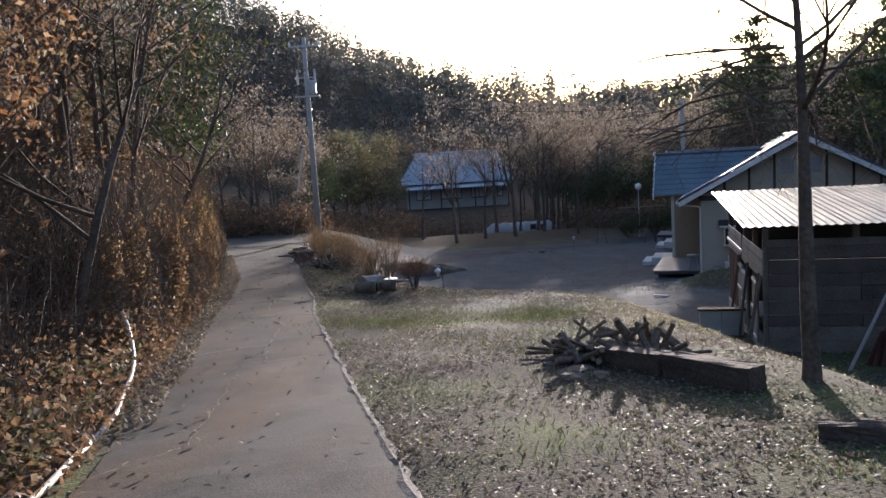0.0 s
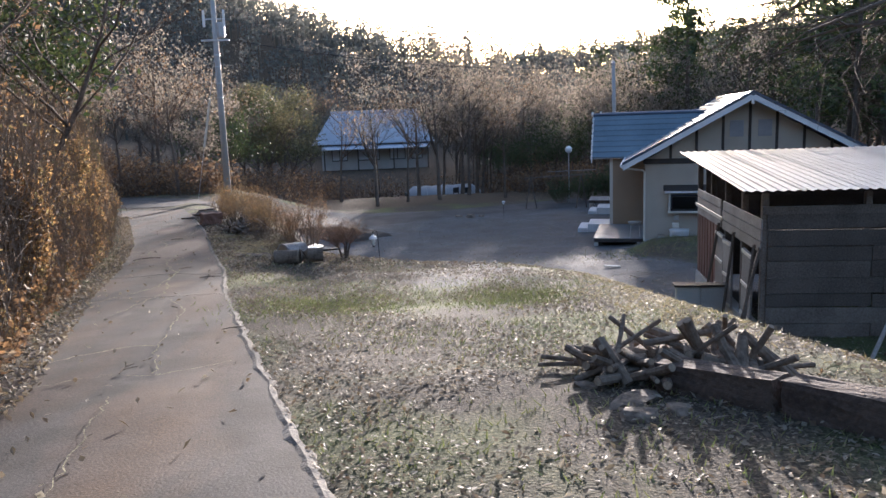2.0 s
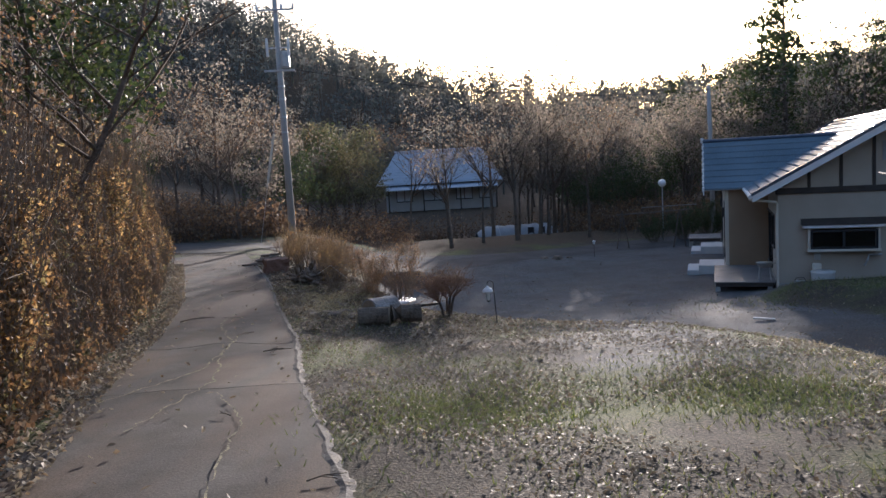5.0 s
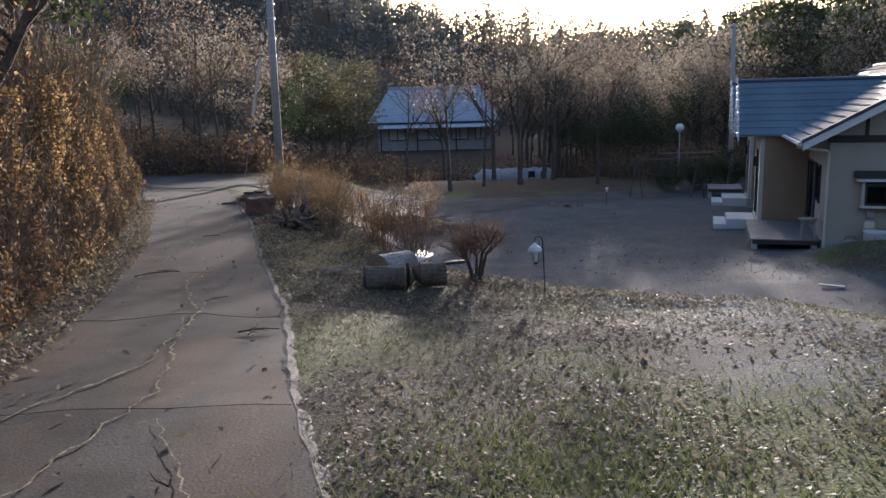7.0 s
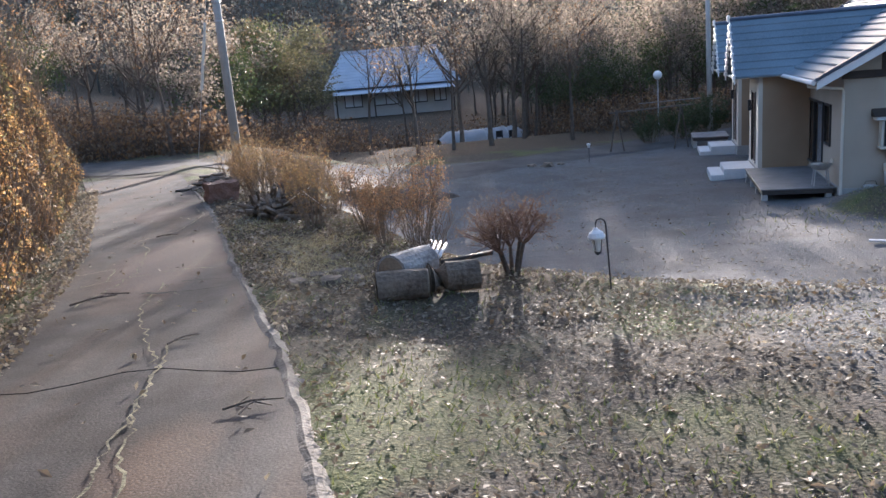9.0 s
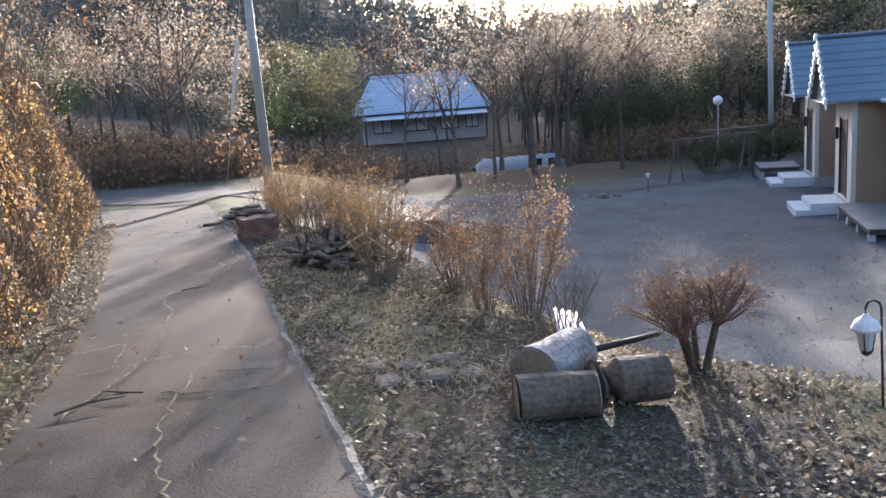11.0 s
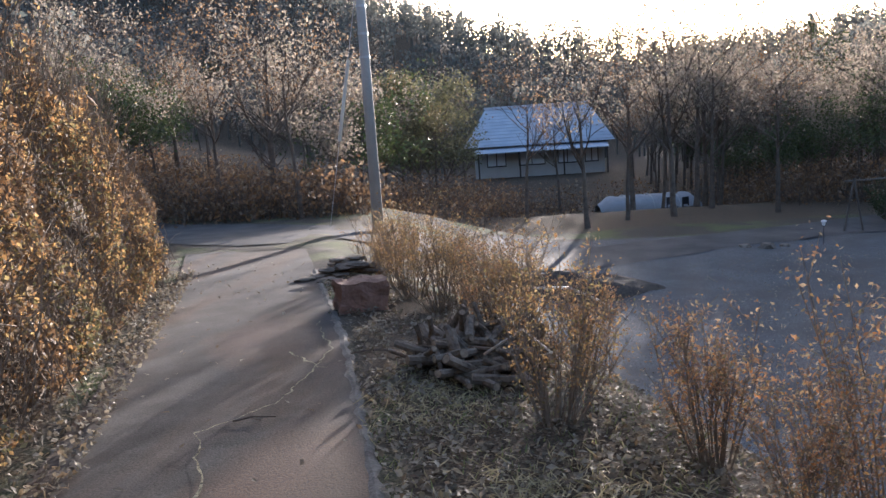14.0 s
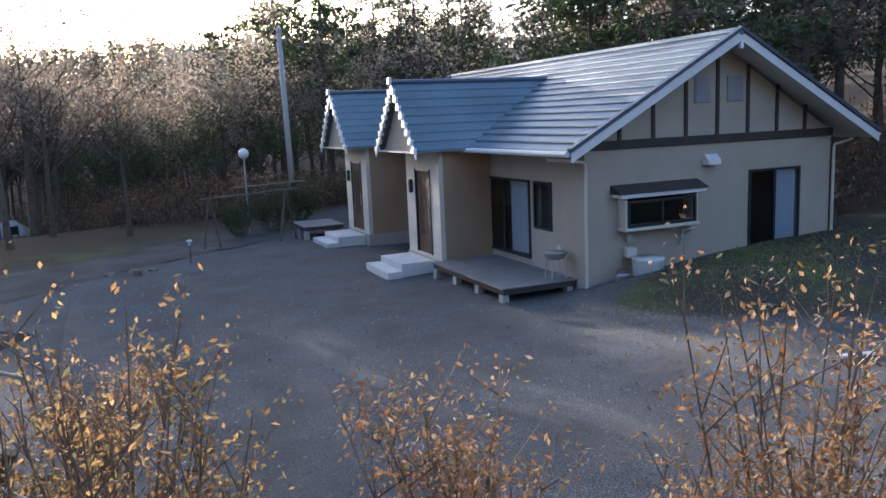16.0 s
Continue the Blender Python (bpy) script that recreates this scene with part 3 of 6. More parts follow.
def make_house():
    h = thing("house", HOUSE, "single-storey beige stucco house with a blue-grey tiled gable roof", "house")
    base = 0.12
    # foundation and walls; x runs into the house, y along the front
    part("foundation", box(-0.03, W + 0.03, -0.03, LEN + 0.03, 0.0 - 0.35, 0.42), MAT_BLOCK, h, "grey concrete plinth")
    front_holes = [(2.24, 4.79, 0.55, 2.38), (1.28, 2.05, 1.3, 2.38)]
    gable_holes = [(4.33, 5.86, 0.43, 2.43), (0.86, 2.62, 1.46, 2.02)]
    wall_with_holes(h, "y", 0.0, 0.14, 0.0, LEN, 0.42, 3.3, front_holes, MAT_STUCCO)
    wall_with_holes(h, "x", 0.0, 0.14, 0.14, W - 0.14, 0.42, 3.2, gable_holes, MAT_STUCCO)
    part("wall", box(0.14, W - 0.14, LEN - 0.14, LEN, 0.42, 3.2), MAT_STUCCO, h)
    part("wall", box(W - 0.14, W, 0.0, LEN, 0.42, 3.3), MAT_STUCCO, h)
    apex = 3.2 + (W / 2) * SLOPE - 0.05
    for y0 in (0.0, LEN - 0.14):
        part("gable", prism([(0.14, 3.2), (W - 0.14, 3.2), (W - 0.14, 3.28), (W / 2, apex + 0.2), (0.14, 3.28)], "y", y0 + 0.002, y0 + 0.138), MAT_STUCCO, h, "stucco gable with dark upright timbers")
    # rooms behind the windows
    part("room_wall", box(2.6, 2.66, 0.2, 6.6, 0.45, 3.1), MAT_ROOM, h)
    part("room_floor", box(0.14, W - 0.2, 0.14, LEN - 0.14, 0.43, 0.5), MAT_ROOM, h)
    part("room_ceiling", box(0.14, W - 0.2, 0.14, LEN - 0.14, 2.9, 2.95), MAT_ROOM, h)
    # dark timbers of the gable
    part("beam", box(-0.06, W + 0.02, -0.05, 0.0, 3.08, 3.26, bevel=0.008), MAT_TIMBER, h, "dark brown beam under the gable")
    for i in range(1, 8):
        x = W * i / 8
        top = 3.13 + (min(x, W - x) + OH) * SLOPE - 0.16
        if top > 3.4:
            part("post", box(x - 0.045, x + 0.045, -0.035, 0.0, 3.26, top, bevel=0.006), MAT_TIMBER, h)
    for x in (W / 2 - 0.62, W / 2 + 0.28):
        v = part("gable_vent", box(x - 0.02, x + 0.42, -0.03, 0.0, 3.95, 4.5, bevel=0.01), MAT_VENT, h, "grey louvred vent in the gable")
        for k in range(8):
            part("slat", box(x + 0.02, x + 0.38, -0.045, -0.03, 4.0 + k * 0.058, 4.03 + k * 0.058), MAT_VENT, v)
    # roof: overlapping courses of tiles on a deck
    half = W / 2 + OH
    y0, y1 = -OG, LEN + OG
    n = 15
    for side in (0, 1):
        deck = [(-OH, EAVE - 0.12), (W / 2, RIDGE - 0.12), (W / 2, RIDGE - 0.03), (-OH, EAVE - 0.03)]
        if side:
            deck = [(W - p, q) for p, q in deck]
        part("roof_deck", prism(deck, "y", y0 + 0.03, y1 - 0.03), MAT_WHITE, h, "white boarded underside of the roof")
        for i in range(n):
            t0, t1 = i / n, (i + 1.12) / n
            xa, xb = -OH - 0.05 + half * t0, -OH - 0.05 + half * min(t1, 1.0)
            za, zb = EAVE + (xa + OH) * SLOPE, EAVE + (xb + OH) * SLOPE
            prof = [(xa, za - 0.02), (xb, zb - 0.028), (xb, zb - 0.008), (xa, za + 0.055), (xa - 0.012, za + 0.025)]
            if side:
                prof = [(W - p, q) for p, q in prof]
            part("tile_course", prism(prof, "y", y0 + 0.1, y1 - 0.1), MAT_ROOF, h)
    part("ridge_tile", tube([(W / 2, y0 - 0.02, RIDGE + 0.0), (W / 2, y1, RIDGE + 0.0)], 0.085, 8), MAT_ROOF, h)
    for yy, s in ((y0, -1), (y1, 1)):
        for side in (0, 1):
            f = (lambda p: W - p) if side else (lambda p: p)
            z_at = lambda p: EAVE + (p + OH) * SLOPE
            barge = [(f(-OH - 0.04), z_at(-OH - 0.04) - 0.20), (f(W / 2), RIDGE - 0.20), (f(W / 2), RIDGE - 0.01), (f(-OH - 0.04), z_at(-OH - 0.04) - 0.01)]
            part("bargeboard", prism(barge, "y", yy - 0.012, yy + 0.028), MAT_WHITE, h, "white bargeboard")
            verge = [(p, q + 0.015 + dz) for (p, q), dz in zip(((f(-OH - 0.07), z_at(-OH - 0.07)), (f(W / 2), RIDGE), (f(W / 2), RIDGE), (f(-OH - 0.07), z_at(-OH - 0.07))), (0, 0, 0.08, 0.08))]
            part("verge_tile", prism(verge, "y", yy - 0.05, yy + 0.10), MAT_VERGE, h, "dark blue verge tiles")
    part("pendant", box(W / 2 - 0.05, W / 2 + 0.05, y0 - 0.03, y0 + 0.05, RIDGE - 0.36, RIDGE - 0.2, bevel=0.015), MAT_WHITE, h)
    # gutters and downpipes
    for gx in (-OH - 0.1, W + OH + 0.1):
        part("gutter", tube([(gx, y0 + 0.05, EAVE - 0.06), (gx, y1 - 0.05, EAVE - 0.06)], 0.06, 8), MAT_WHITE, h, "white eaves gutter")
    for sx, x in ((-1, 0.0), (1, W)):
        gx = -OH - 0.1 if sx < 0 else W + OH + 0.1
        part("downpipe", tube([(gx, 0.1, EAVE - 0.06), (gx, 0.1, EAVE - 0.18), (x + sx * 0.06, -0.06, 2.86), (x + sx * 0.02, -0.08, 2.8), (x + sx * 0.02, -0.08, 0.1)], 0.034, 8), MAT_CREAM, h, "cream downpipe at the corner")
    # windows
    w = window_unit(h, "window", "y", 0.0, 2.24, 4.79, 0.55, 2.38, -1, 2, label="dark-framed sliding glass door onto the deck")
    wavy_curtain(w, "y", 0.07, 2.35, 3.3, 0.62, 2.3, 1)
    wavy_curtain(w, "y", 0.07, 4.45, 4.75, 0.62, 2.3, 2)
    window_unit(h, "window", "y", 0.0, 1.28, 2.05, 1.3, 2.38, -1, 1, label="small dark window beside the glass door")
    w = window_unit(h, "window", "x", 0.0, 4.33, 5.86, 0.43, 2.43, -1, 2, label="dark-framed sliding glass door in the gable wall")
    wavy_curtain(w, "x", 0.07, 5.14, 5.8, 0.5, 2.36, 4)
    w = window_unit(h, "window", "x", -0.26, 0.86, 2.62, 1.46, 2.02, -1, 2, label="box bay window with a small dark roof")
    part("bay_box", box(0.80, 0.86, -0.27, -0.002, 1.40, 2.08, bevel=0.006), MAT_CREAM, w)
    part("bay_box", box(2.62, 2.68, -0.27, -0.002, 1.40, 2.08, bevel=0.006), MAT_CREAM, w)
    part("bay_sill", box(0.78, 2.70, -0.31, -0.002, 1.38, 1.45, bevel=0.01), MAT_CREAM, w, "cream sill")
    part("bay_fascia", box(0.66, 2.84, -0.36, -0.002, 2.08, 2.16, bevel=0.01), MAT_WHITE, w, "white fascia")
    part("bay_roof", prism([(-0.38, 2.165), (-0.002, 2.165), (-0.002, 2.34), (-0.36, 2.19)], "x", 0.62, 2.88), MAT_TIMBER, w, "small dark sloping roof")
    part("vent_hood", prism([(-0.20, 2.62), (-0.002, 2.62), (-0.002, 2.84), (-0.08, 2.84), (-0.20, 2.72)], "x", 3.02, 3.36), MAT_WHITE, h, "white extractor hood")
    part("electricity_meter", box(0.98, 1.14, -0.12, -0.002, 1.12, 1.32, bevel=0.015), MAT_BLOCK, h, "grey meter box")
    part("gas_meter", box(0.92, 1.16, -0.2, -0.002, 0.80, 1.02, bevel=0.03), MAT_CREAM, h, "round-edged cream meter with pipes")
    part("meter_pipe", tube([(1.1, -0.08, 0.82), (1.15, -0.1, 0.62), (1.2, -0.08, 0.4), (1.2, -0.08, 0.05)], 0.018, 6), MAT_STEEL, h)
    part("hose_reel", tube([(2.3, -0.1, 0.95), (2.36, -0.16, 1.1), (2.42, -0.1, 1.25), (2.75, -0.1, 1.26)], 0.03, 6), MAT_STEEL, h, "grey tap pipe")
    part("outlet_cover", tube([(-0.002, 0.95, 0.95), (-0.05, 0.95, 0.95)], 0.09, 10), MAT_CREAM, h)
    # porches
    for c in (5.35, 11.09):
        make_porch(h, c)
    return h


def make_porch(h, c):
    pw, out, peak = 1.43, 2.14, 4.78
    k = (peak - EAVE) / pw
    deep = -OH + (peak - EAVE) / SLOPE + 0.1
    room, face = 1.12, -1.42
    # walls: a front with the door and a side wall back to the house
    fw = wall_with_holes(h, "y", face, face + 0.12, c - room, c + room, 0.35, 3.05, [(c - 0.5, c + 0.42, 0.42, 2.55)], MAT_CREAM, "cream front of the porch")
    part("wall", box(face + 0.12, -0.002, c - room + 0.004, c - room + 0.124, 0.35, 3.05), MAT_TAN, h, "tan side wall of the porch")
    part("wall", box(face + 0.12, -0.002, c + room - 0.124, c + room - 0.004, 0.35, 3.05), MAT_TAN, h, "tan side wall of the porch")
    part("porch_foundation", box(face - 0.03, -0.002, c - room - 0.02, c + room + 0.02, -0.3, 0.35), MAT_BLOCK, h)
    d = part("door", box(face + 0.03, face + 0.08, c - 0.5, c + 0.42, 0.42, 2.55, bevel=0.004), MAT_DOOR, h, "dark brown front door with narrow glass strips")
    for dy in (-0.16, 0.0, 0.16):
        part("pane", box(face + 0.022, face + 0.03, c + dy - 0.03, c + dy + 0.03, 0.9, 2.3), MAT_GLASS, d)
    part("handle", tube([(face + 0.0, c - 0.4, 1.2), (face + 0.0, c - 0.4, 1.6)], 0.015, 6), MAT_STEEL, d, "long steel handle")
    part("door_frame", box(face - 0.02, face + 0.03, c - 0.56, c - 0.5, 0.42, 2.6), MAT_FRAME, d)
    part("door_frame", box(face - 0.02, face + 0.03, c + 0.42, c + 0.48, 0.42, 2.6), MAT_FRAME, d)
    part("wall_lamp", box(face - 0.09, face, c + 0.66, c + 0.78, 1.95, 2.3, bevel=0.02), MAT_FRAME, h, "dark wall lamp beside the door")
    part("soffit", box(-out + 0.06, -OH, c - pw + 0.1, c + pw - 0.1, 3.05, 3.09), MAT_CREAM, h)
    # gable front above the door
    part("porch_gable", prism([(c - pw + 0.12, 3.09), (c + pw - 0.12, 3.09), (c, peak - 0.2)], "x", -out + 0.22, -out + 0.30), MAT_STUCCO, h, "stucco porch gable")
    n = 8
    for side in (-1, 1):
        for i in range(n):
            t0, t1 = i / n, min((i + 1.12) / n, 1.0)
            ya, yb = pw * (1 - t0) + 0.03, pw * (1 - t1)
            za, zb = peak - k * ya, peak - k * yb
            # each course is drawn out to where it meets the main roof
            back_a = min(-OH + (za - EAVE) / SLOPE, deep) + 0.12
            back_b = min(-OH + (zb - EAVE) / SLOPE, deep) + 0.12
            bm = bmesh.new()
            prof = [(ya, za - 0.02, back_a), (yb, zb - 0.03, back_b), (yb, zb - 0.008, back_b), (ya, za + 0.042, back_a)]
            v0 = [bm.verts.new((-out + 0.03, c + side * y, z)) for y, z, b in prof]
            v1 = [bm.verts.new((b, c + side * y, z)) for y, z, b in prof]
            bm.faces.new(v0)
            bm.faces.new(v1[::-1])
            for a in range(4):
                bm.faces.new((v0[a], v1[a], v1[(a + 1) % 4], v0[(a + 1) % 4]))
            bmesh.ops.recalc_face_normals(bm, faces=bm.faces[:])
            part("tile_course", bm, MAT_ROOF, h)
            part("verge_tile", box(-out - 0.03, -out + 0.06, *sorted((c + side * ya * 1.0, c + side * yb)), za - 0.05, za + 0.09, bevel=0.015), MAT_WHITE, h, "white stepped verge tiles")
        barge = [(c + side * (pw + 0.04), EAVE - 0.22), (c, peak - 0.2), (c, peak - 0.03), (c + side * (pw + 0.04), EAVE - 0.05)]
        part("bargeboard", prism(barge, "x", -out, -out + 0.04), MAT_WHITE, h, "white porch bargeboard")
    part("ridge_tile", tube([(-out - 0.02, c, peak + 0.01), (deep, c, peak + 0.01)], 0.07, 8), MAT_VERGE, h)
    part("finial", box(-out - 0.07, -out + 0.02, c - 0.07, c + 0.07, peak - 0.05, peak + 0.14, bevel=0.02), MAT_WHITE, h, "white end tile on the porch ridge")


make_house()


def make_deck(y0, y1, x0, x1, top, label, n):
    d = thing("deck", HOUSE, label, "deck")
    w = (y1 - y0) / n
    for i in range(n):
        part("board", box(x0, x1, y0 + i * w + 0.004, y0 + (i + 1) * w - 0.004, top - 0.035, top, bevel=0.004), MAT_DECK, d)
    for x in (x0 + 0.04, x1 - 0.1):
        part("joist", box(x, x + 0.06, y0 + 0.02, y1 - 0.02, top - 0.15, top - 0.036), MAT_TIMBER, d)
    part("joist", box(x0 + 0.1, x1 - 0.1, y0 + 0.02, y0 + 0.08, top - 0.15, top - 0.036), MAT_TIMBER, d)
    k = max(2, round((y1 - y0) / 1.1))
    for i in range(k + 1):
        y = y0 + 0.12 + (y1 - y0 - 0.24) * i / k
        for x in (x0 + 0.1, x1 - 0.15):
            part("footing", prism([(x - 0.1, -0.25), (x + 0.1, -0.25), (x + 0.065, top - 0.15), (x - 0.065, top - 0.15)], "y", y - 0.09, y + 0.09), MAT_BLOCK, d, "grey concrete footing block")


make_deck(0.25, 3.95, -1.82, -0.06, 0.42, "low grey plank deck on concrete blocks before the house", 26)
make_deck(12.5, 14.4, -2.9, -1.5, 0.45, "small grey plank deck beside the far porch", 13)


def make_steps(c):
    s = thing("doorstep", HOUSE, "two pale concrete steps before a front door", "doorstep", "doorsteps of the house")
    part("step", box(-2.35, -1.46, c - 0.85, c + 0.75, -0.2, 0.32, bevel=0.015), MAT_PALE, s)
    part("step", box(-2.75, -2.352, c - 0.95, c + 0.8, -0.2, 0.16, bevel=0.015), MAT_PALE, s)


MAT_PALE = material("pale_concrete", (0.55, 0.55, 0.55), (0.68, 0.68, 0.67), 0.85, 2, 50, 0.2)
for c in (5.5, 11.2):
    make_steps(c)


# ---- the shed ----
def make_shed():
    sh = thing("shed", pose(5.72, 14.25, -2.22, 0, 0, -13), "old weathered plank shed with a sloping tin roof", "shed")
    rnd = random.Random(4)
    wid, dep = 4.6, 5.0
    # front of horizontal boards
    z = 0.02
    while z < 1.86:
        h = rnd.uniform(0.2, 0.27)
        cut = rnd.uniform(1.4, 3.2)
        for a, b in ((0.03, cut), (cut + 0.012, wid)):
            m = pose(0, 0, 0, 0, rnd.uniform(-0.4, 0.4), 0)
            part("plank", box(a, b, rnd.uniform(-0.012, 0.0), 0.03, z, z + h - 0.012, bevel=0.004, m=m), MAT_PLANK, sh)
        z += h
    for x in (0.0, 1.5, 3.0, wid):
        part("post", box(x - 0.05, x + 0.05, 0.03, 0.13, 0.0, 2.28, bevel=0.008), MAT_PLANK, sh)
    # side with boards above, sheets and leaning doors below
    for y in (0.0, 1.25, 2.45, 3.7, dep):
        part("post", box(-0.04, 0.06, y + 0.03, y + 0.13, 0.0, 2.2 + 0.055 * y, bevel=0.008, m=pose(0, 0, 0, rnd.uniform(-1, 1), rnd.uniform(-0.6, 0.6), 0)), MAT_PLANK, sh)
    for k in range(3):
        z = 1.36 + k * 0.18
        part("plank", box(-0.07, -0.042, 0.1 - rnd.uniform(0, 0.1), 2.7 + rnd.uniform(-0.1, 0.1), z, z + 0.165, bevel=0.004), MAT_PALEPLANK, sh)
        part("plank", box(-0.066, -0.042, 2.82, dep + rnd.uniform(0, 0.1), z, z + 0.165, bevel=0.004), MAT_PALEPLANK, sh)
    part("rail", box(-0.10, -0.072, 2.6, dep + 0.1, 1.52, 1.58), MAT_CREAM, sh, "pale rail over the sheets")
    for i in range(14):
        y = 3.05 + i * 0.135
        part("metal_sheet", box(-0.052 - 0.014 * (i % 2), -0.042, y, y + 0.13, 0.12, 1.36), MAT_RUST, sh, "dull red-brown metal sheet")
    for y, lean, hh in ((0.35, 3.0, 1.25), (1.65, -2.0, 1.3), (2.35, 2.0, 1.2)):
        d = part("old_door", box(-0.12, -0.085, y, y + 0.62, 0.1, hh, bevel=0.005, m=pose(0, 0, 0, lean, 0, 0)), MAT_PALEPLANK, sh, "grey panel door leaning on the wall")
        for q in (0.14, 0.66, hh - 0.06):
            part("ledge", box(-0.142, -0.121, y + 0.03, y + 0.59, q, q + 0.05, m=pose(0, 0, 0, lean, 0, 0)), MAT_CREAM, d)
    for y, lean in ((0.05, 8), (0.28, -14), (1.42, 7), (2.9, -5)):
        part("prop", tube([(-0.3, y, 0.0), (-0.1, y + math.tan(radians(lean)) * 1.4, 1.45)], 0.028, 6), MAT_PLANK, sh, "dark leaning prop")
    part("plinth", box(-0.08, 0.1, 0.0, dep + 0.1, -0.35, 0.1, bevel=0.01), MAT_BLOCK, sh, "rough concrete plinth")
    part("plinth", box(0.11, wid, -0.03, 0.15, -0.35, 0.012, bevel=0.01), MAT_BLOCK, sh)
    for x, y0, y1, zz in ((wid, 0, dep, 2.1), ):
        part("wall", box(wid, wid + 0.04, 0.14, dep, 0.0, 2.0), MAT_PLANK, sh)
    part("wall", box(0.1, wid, dep, dep + 0.04, 0.0, 2.3), MAT_PLANK, sh)
    # tin roof on rafters
    fall = 0.055
    z0 = 2.36
    for y in (0.1, 1.7, 3.3, dep - 0.1):
        part("rafter", box(-0.3, wid + 0.2, y, y + 0.07, z0 + fall * y - 0.10, z0 + fall * y - 0.015), MAT_TIMBER, sh)
    part("fascia", box(-0.05, wid, -0.02, 0.03, 1.95, 2.08, bevel=0.006), MAT_PLANK, sh)
    x = -0.42
    while x < wid + 0.4:
        bm = bmesh.new()
        prev = None
        for i in range(25):
            xx = x + i * 0.91 / 24
            dz = 0.012 * math.sin(i * math.pi / 2)
            pair = [bm.verts.new((xx, yy, z0 + fall * yy + dz + 0.01)) for yy in (-0.32, dep + 0.35)]
            if prev:
                bm.faces.new((prev[0], pair[0], pair[1], prev[1]))
            prev = pair
        bmesh.ops.solidify(bm, geom=bm.faces[:], thickness=0.004)
        part("roof_sheet", bm, MAT_TIN, sh, "pale corrugated tin sheet")
        x += 0.87
    # lean-to at the far corner of the front
    for x in (3.15, 3.4, 4.4):
        part("lean_to_post", box(x, x + 0.07, -1.3, -1.23, -0.2, 2.1), MAT_TIMBER, sh)
    part("lean_to_roof", prism([(-1.6, 2.16), (0.0, 2.34), (0.0, 2.36), (-1.6, 2.18)], "x", 2.7, 5.2), MAT_TIN, sh, "pale sheet roof over the lean-to")
    return sh


MAT_PALEPLANK = material("silvered_plank", (0.20, 0.18, 0.16), (0.36, 0.33, 0.30), 0.9, 1.5, 40, 0.4, per_object=0.2)
MAT_RUST = material("red_brown_sheet", (0.13, 0.06, 0.045), (0.20, 0.10, 0.075), 0.7, 2, 40, 0.2, per_object=0.1)
make_shed()


# ---- poles, lamps, far house ----
def make_pole():
    p = thing("utility_pole", pose(-6.25, 38.9, -2.1, 0, 0, 0), "tall concrete utility pole with crossarm and cut-outs", "utility pole")
    part("shaft", tube([(0, 0, -0.3), (0, 0, 9.8)], (0.16, 0.10), 12), MAT_POLE, p, smooth=True)
    part("crossarm", box(-0.75, 0.75, -0.13, -0.04, 9.35, 9.43, bevel=0.008), MAT_STEEL, p)
    part("crossarm", box(-0.6, 0.6, -0.14, -0.05, 7.0, 7.08, bevel=0.008), MAT_STEEL, p)
    for x in (-0.7, 0.7, 0.25):
        part("insulator", tube([(x, -0.08, 9.43), (x, -0.08, 9.5), (x, -0.08, 9.62)], (0.05, 0.06, 0.03), 8), MAT_WHITE, p)
    for x in (-0.42, 0.42):
        c = part("cut_out", tube([(x, -0.1, 7.6), (x, -0.1, 8.3)], (0.06, 0.05), 8), MAT_WHITE, p, "white cylindrical cut-out")
        part("bracket", box(min(x, 0), max(x, 0), -0.1, -0.06, 7.9, 7.95), MAT_STEEL, c)
    part("transformer", tube([(0.22, 0.05, 7.15), (0.22, 0.05, 7.2), (0.22, 0.05, 7.75), (0.22, 0.05, 7.8)], (0.16, 0.2, 0.2, 0.16), 12), MAT_STEEL, p, "grey transformer can")
    for z in (6.4, 5.9, 5.2, 4.6):
        part("band", tube([(0, 0, z), (0, 0, z + 0.06)], 0.14, 12), MAT_STEEL, p)
    part("guy_wire", tube([(0, 0, 6.9), (-1.4, 0.2, -0.1)], 0.008, 4), MAT_STEEL, p)
    part("guy_guard", tube([(-0.45, 0.07, 4.6), (-0.88, 0.13, 2.5)], 0.05, 8), MAT_CREAM, p, "pale guard on the guy wire")


make_pole()


def make_post_pole():
    p = thing("utility_pole", pose(14.45, 48.0, -3.7, 0, -1.0, 0), "plain grey steel pole behind the house", "utility pole")
    part("shaft", tube([(0, 0, -0.3), (0, 0, 7.7)], (0.13, 0.10), 12), MAT_POLE, p, smooth=True)
    part("cap", tube([(0, 0, 7.7), (0, 0, 7.82)], (0.13, 0.05), 12), MAT_STEEL, p)


make_post_pole()


def make_wire(a, b, sag):
    a, b = Vector(a), Vector(b)
    pts = [a.lerp(b, i / 14) - Vector((0, 0, sag * 4 * (i / 14) * (1 - i / 14))) for i in range(15)]
    tagged(part("overhead_wire", tube(pts, 0.012, 4), MAT_BLACK, None), "thin black overhead wire between poles", "wire", "overhead wires")


make_wire((-5.55, 38.82, 7.5), (20, 70, 8.5), 1.2)
make_wire((-6.95, 38.82, 7.5), (-40, 52, 9.0), 1.0)
make_wire((-5.65, 38.8, 4.95), (14.45, 48.0, 3.9), 0.6)


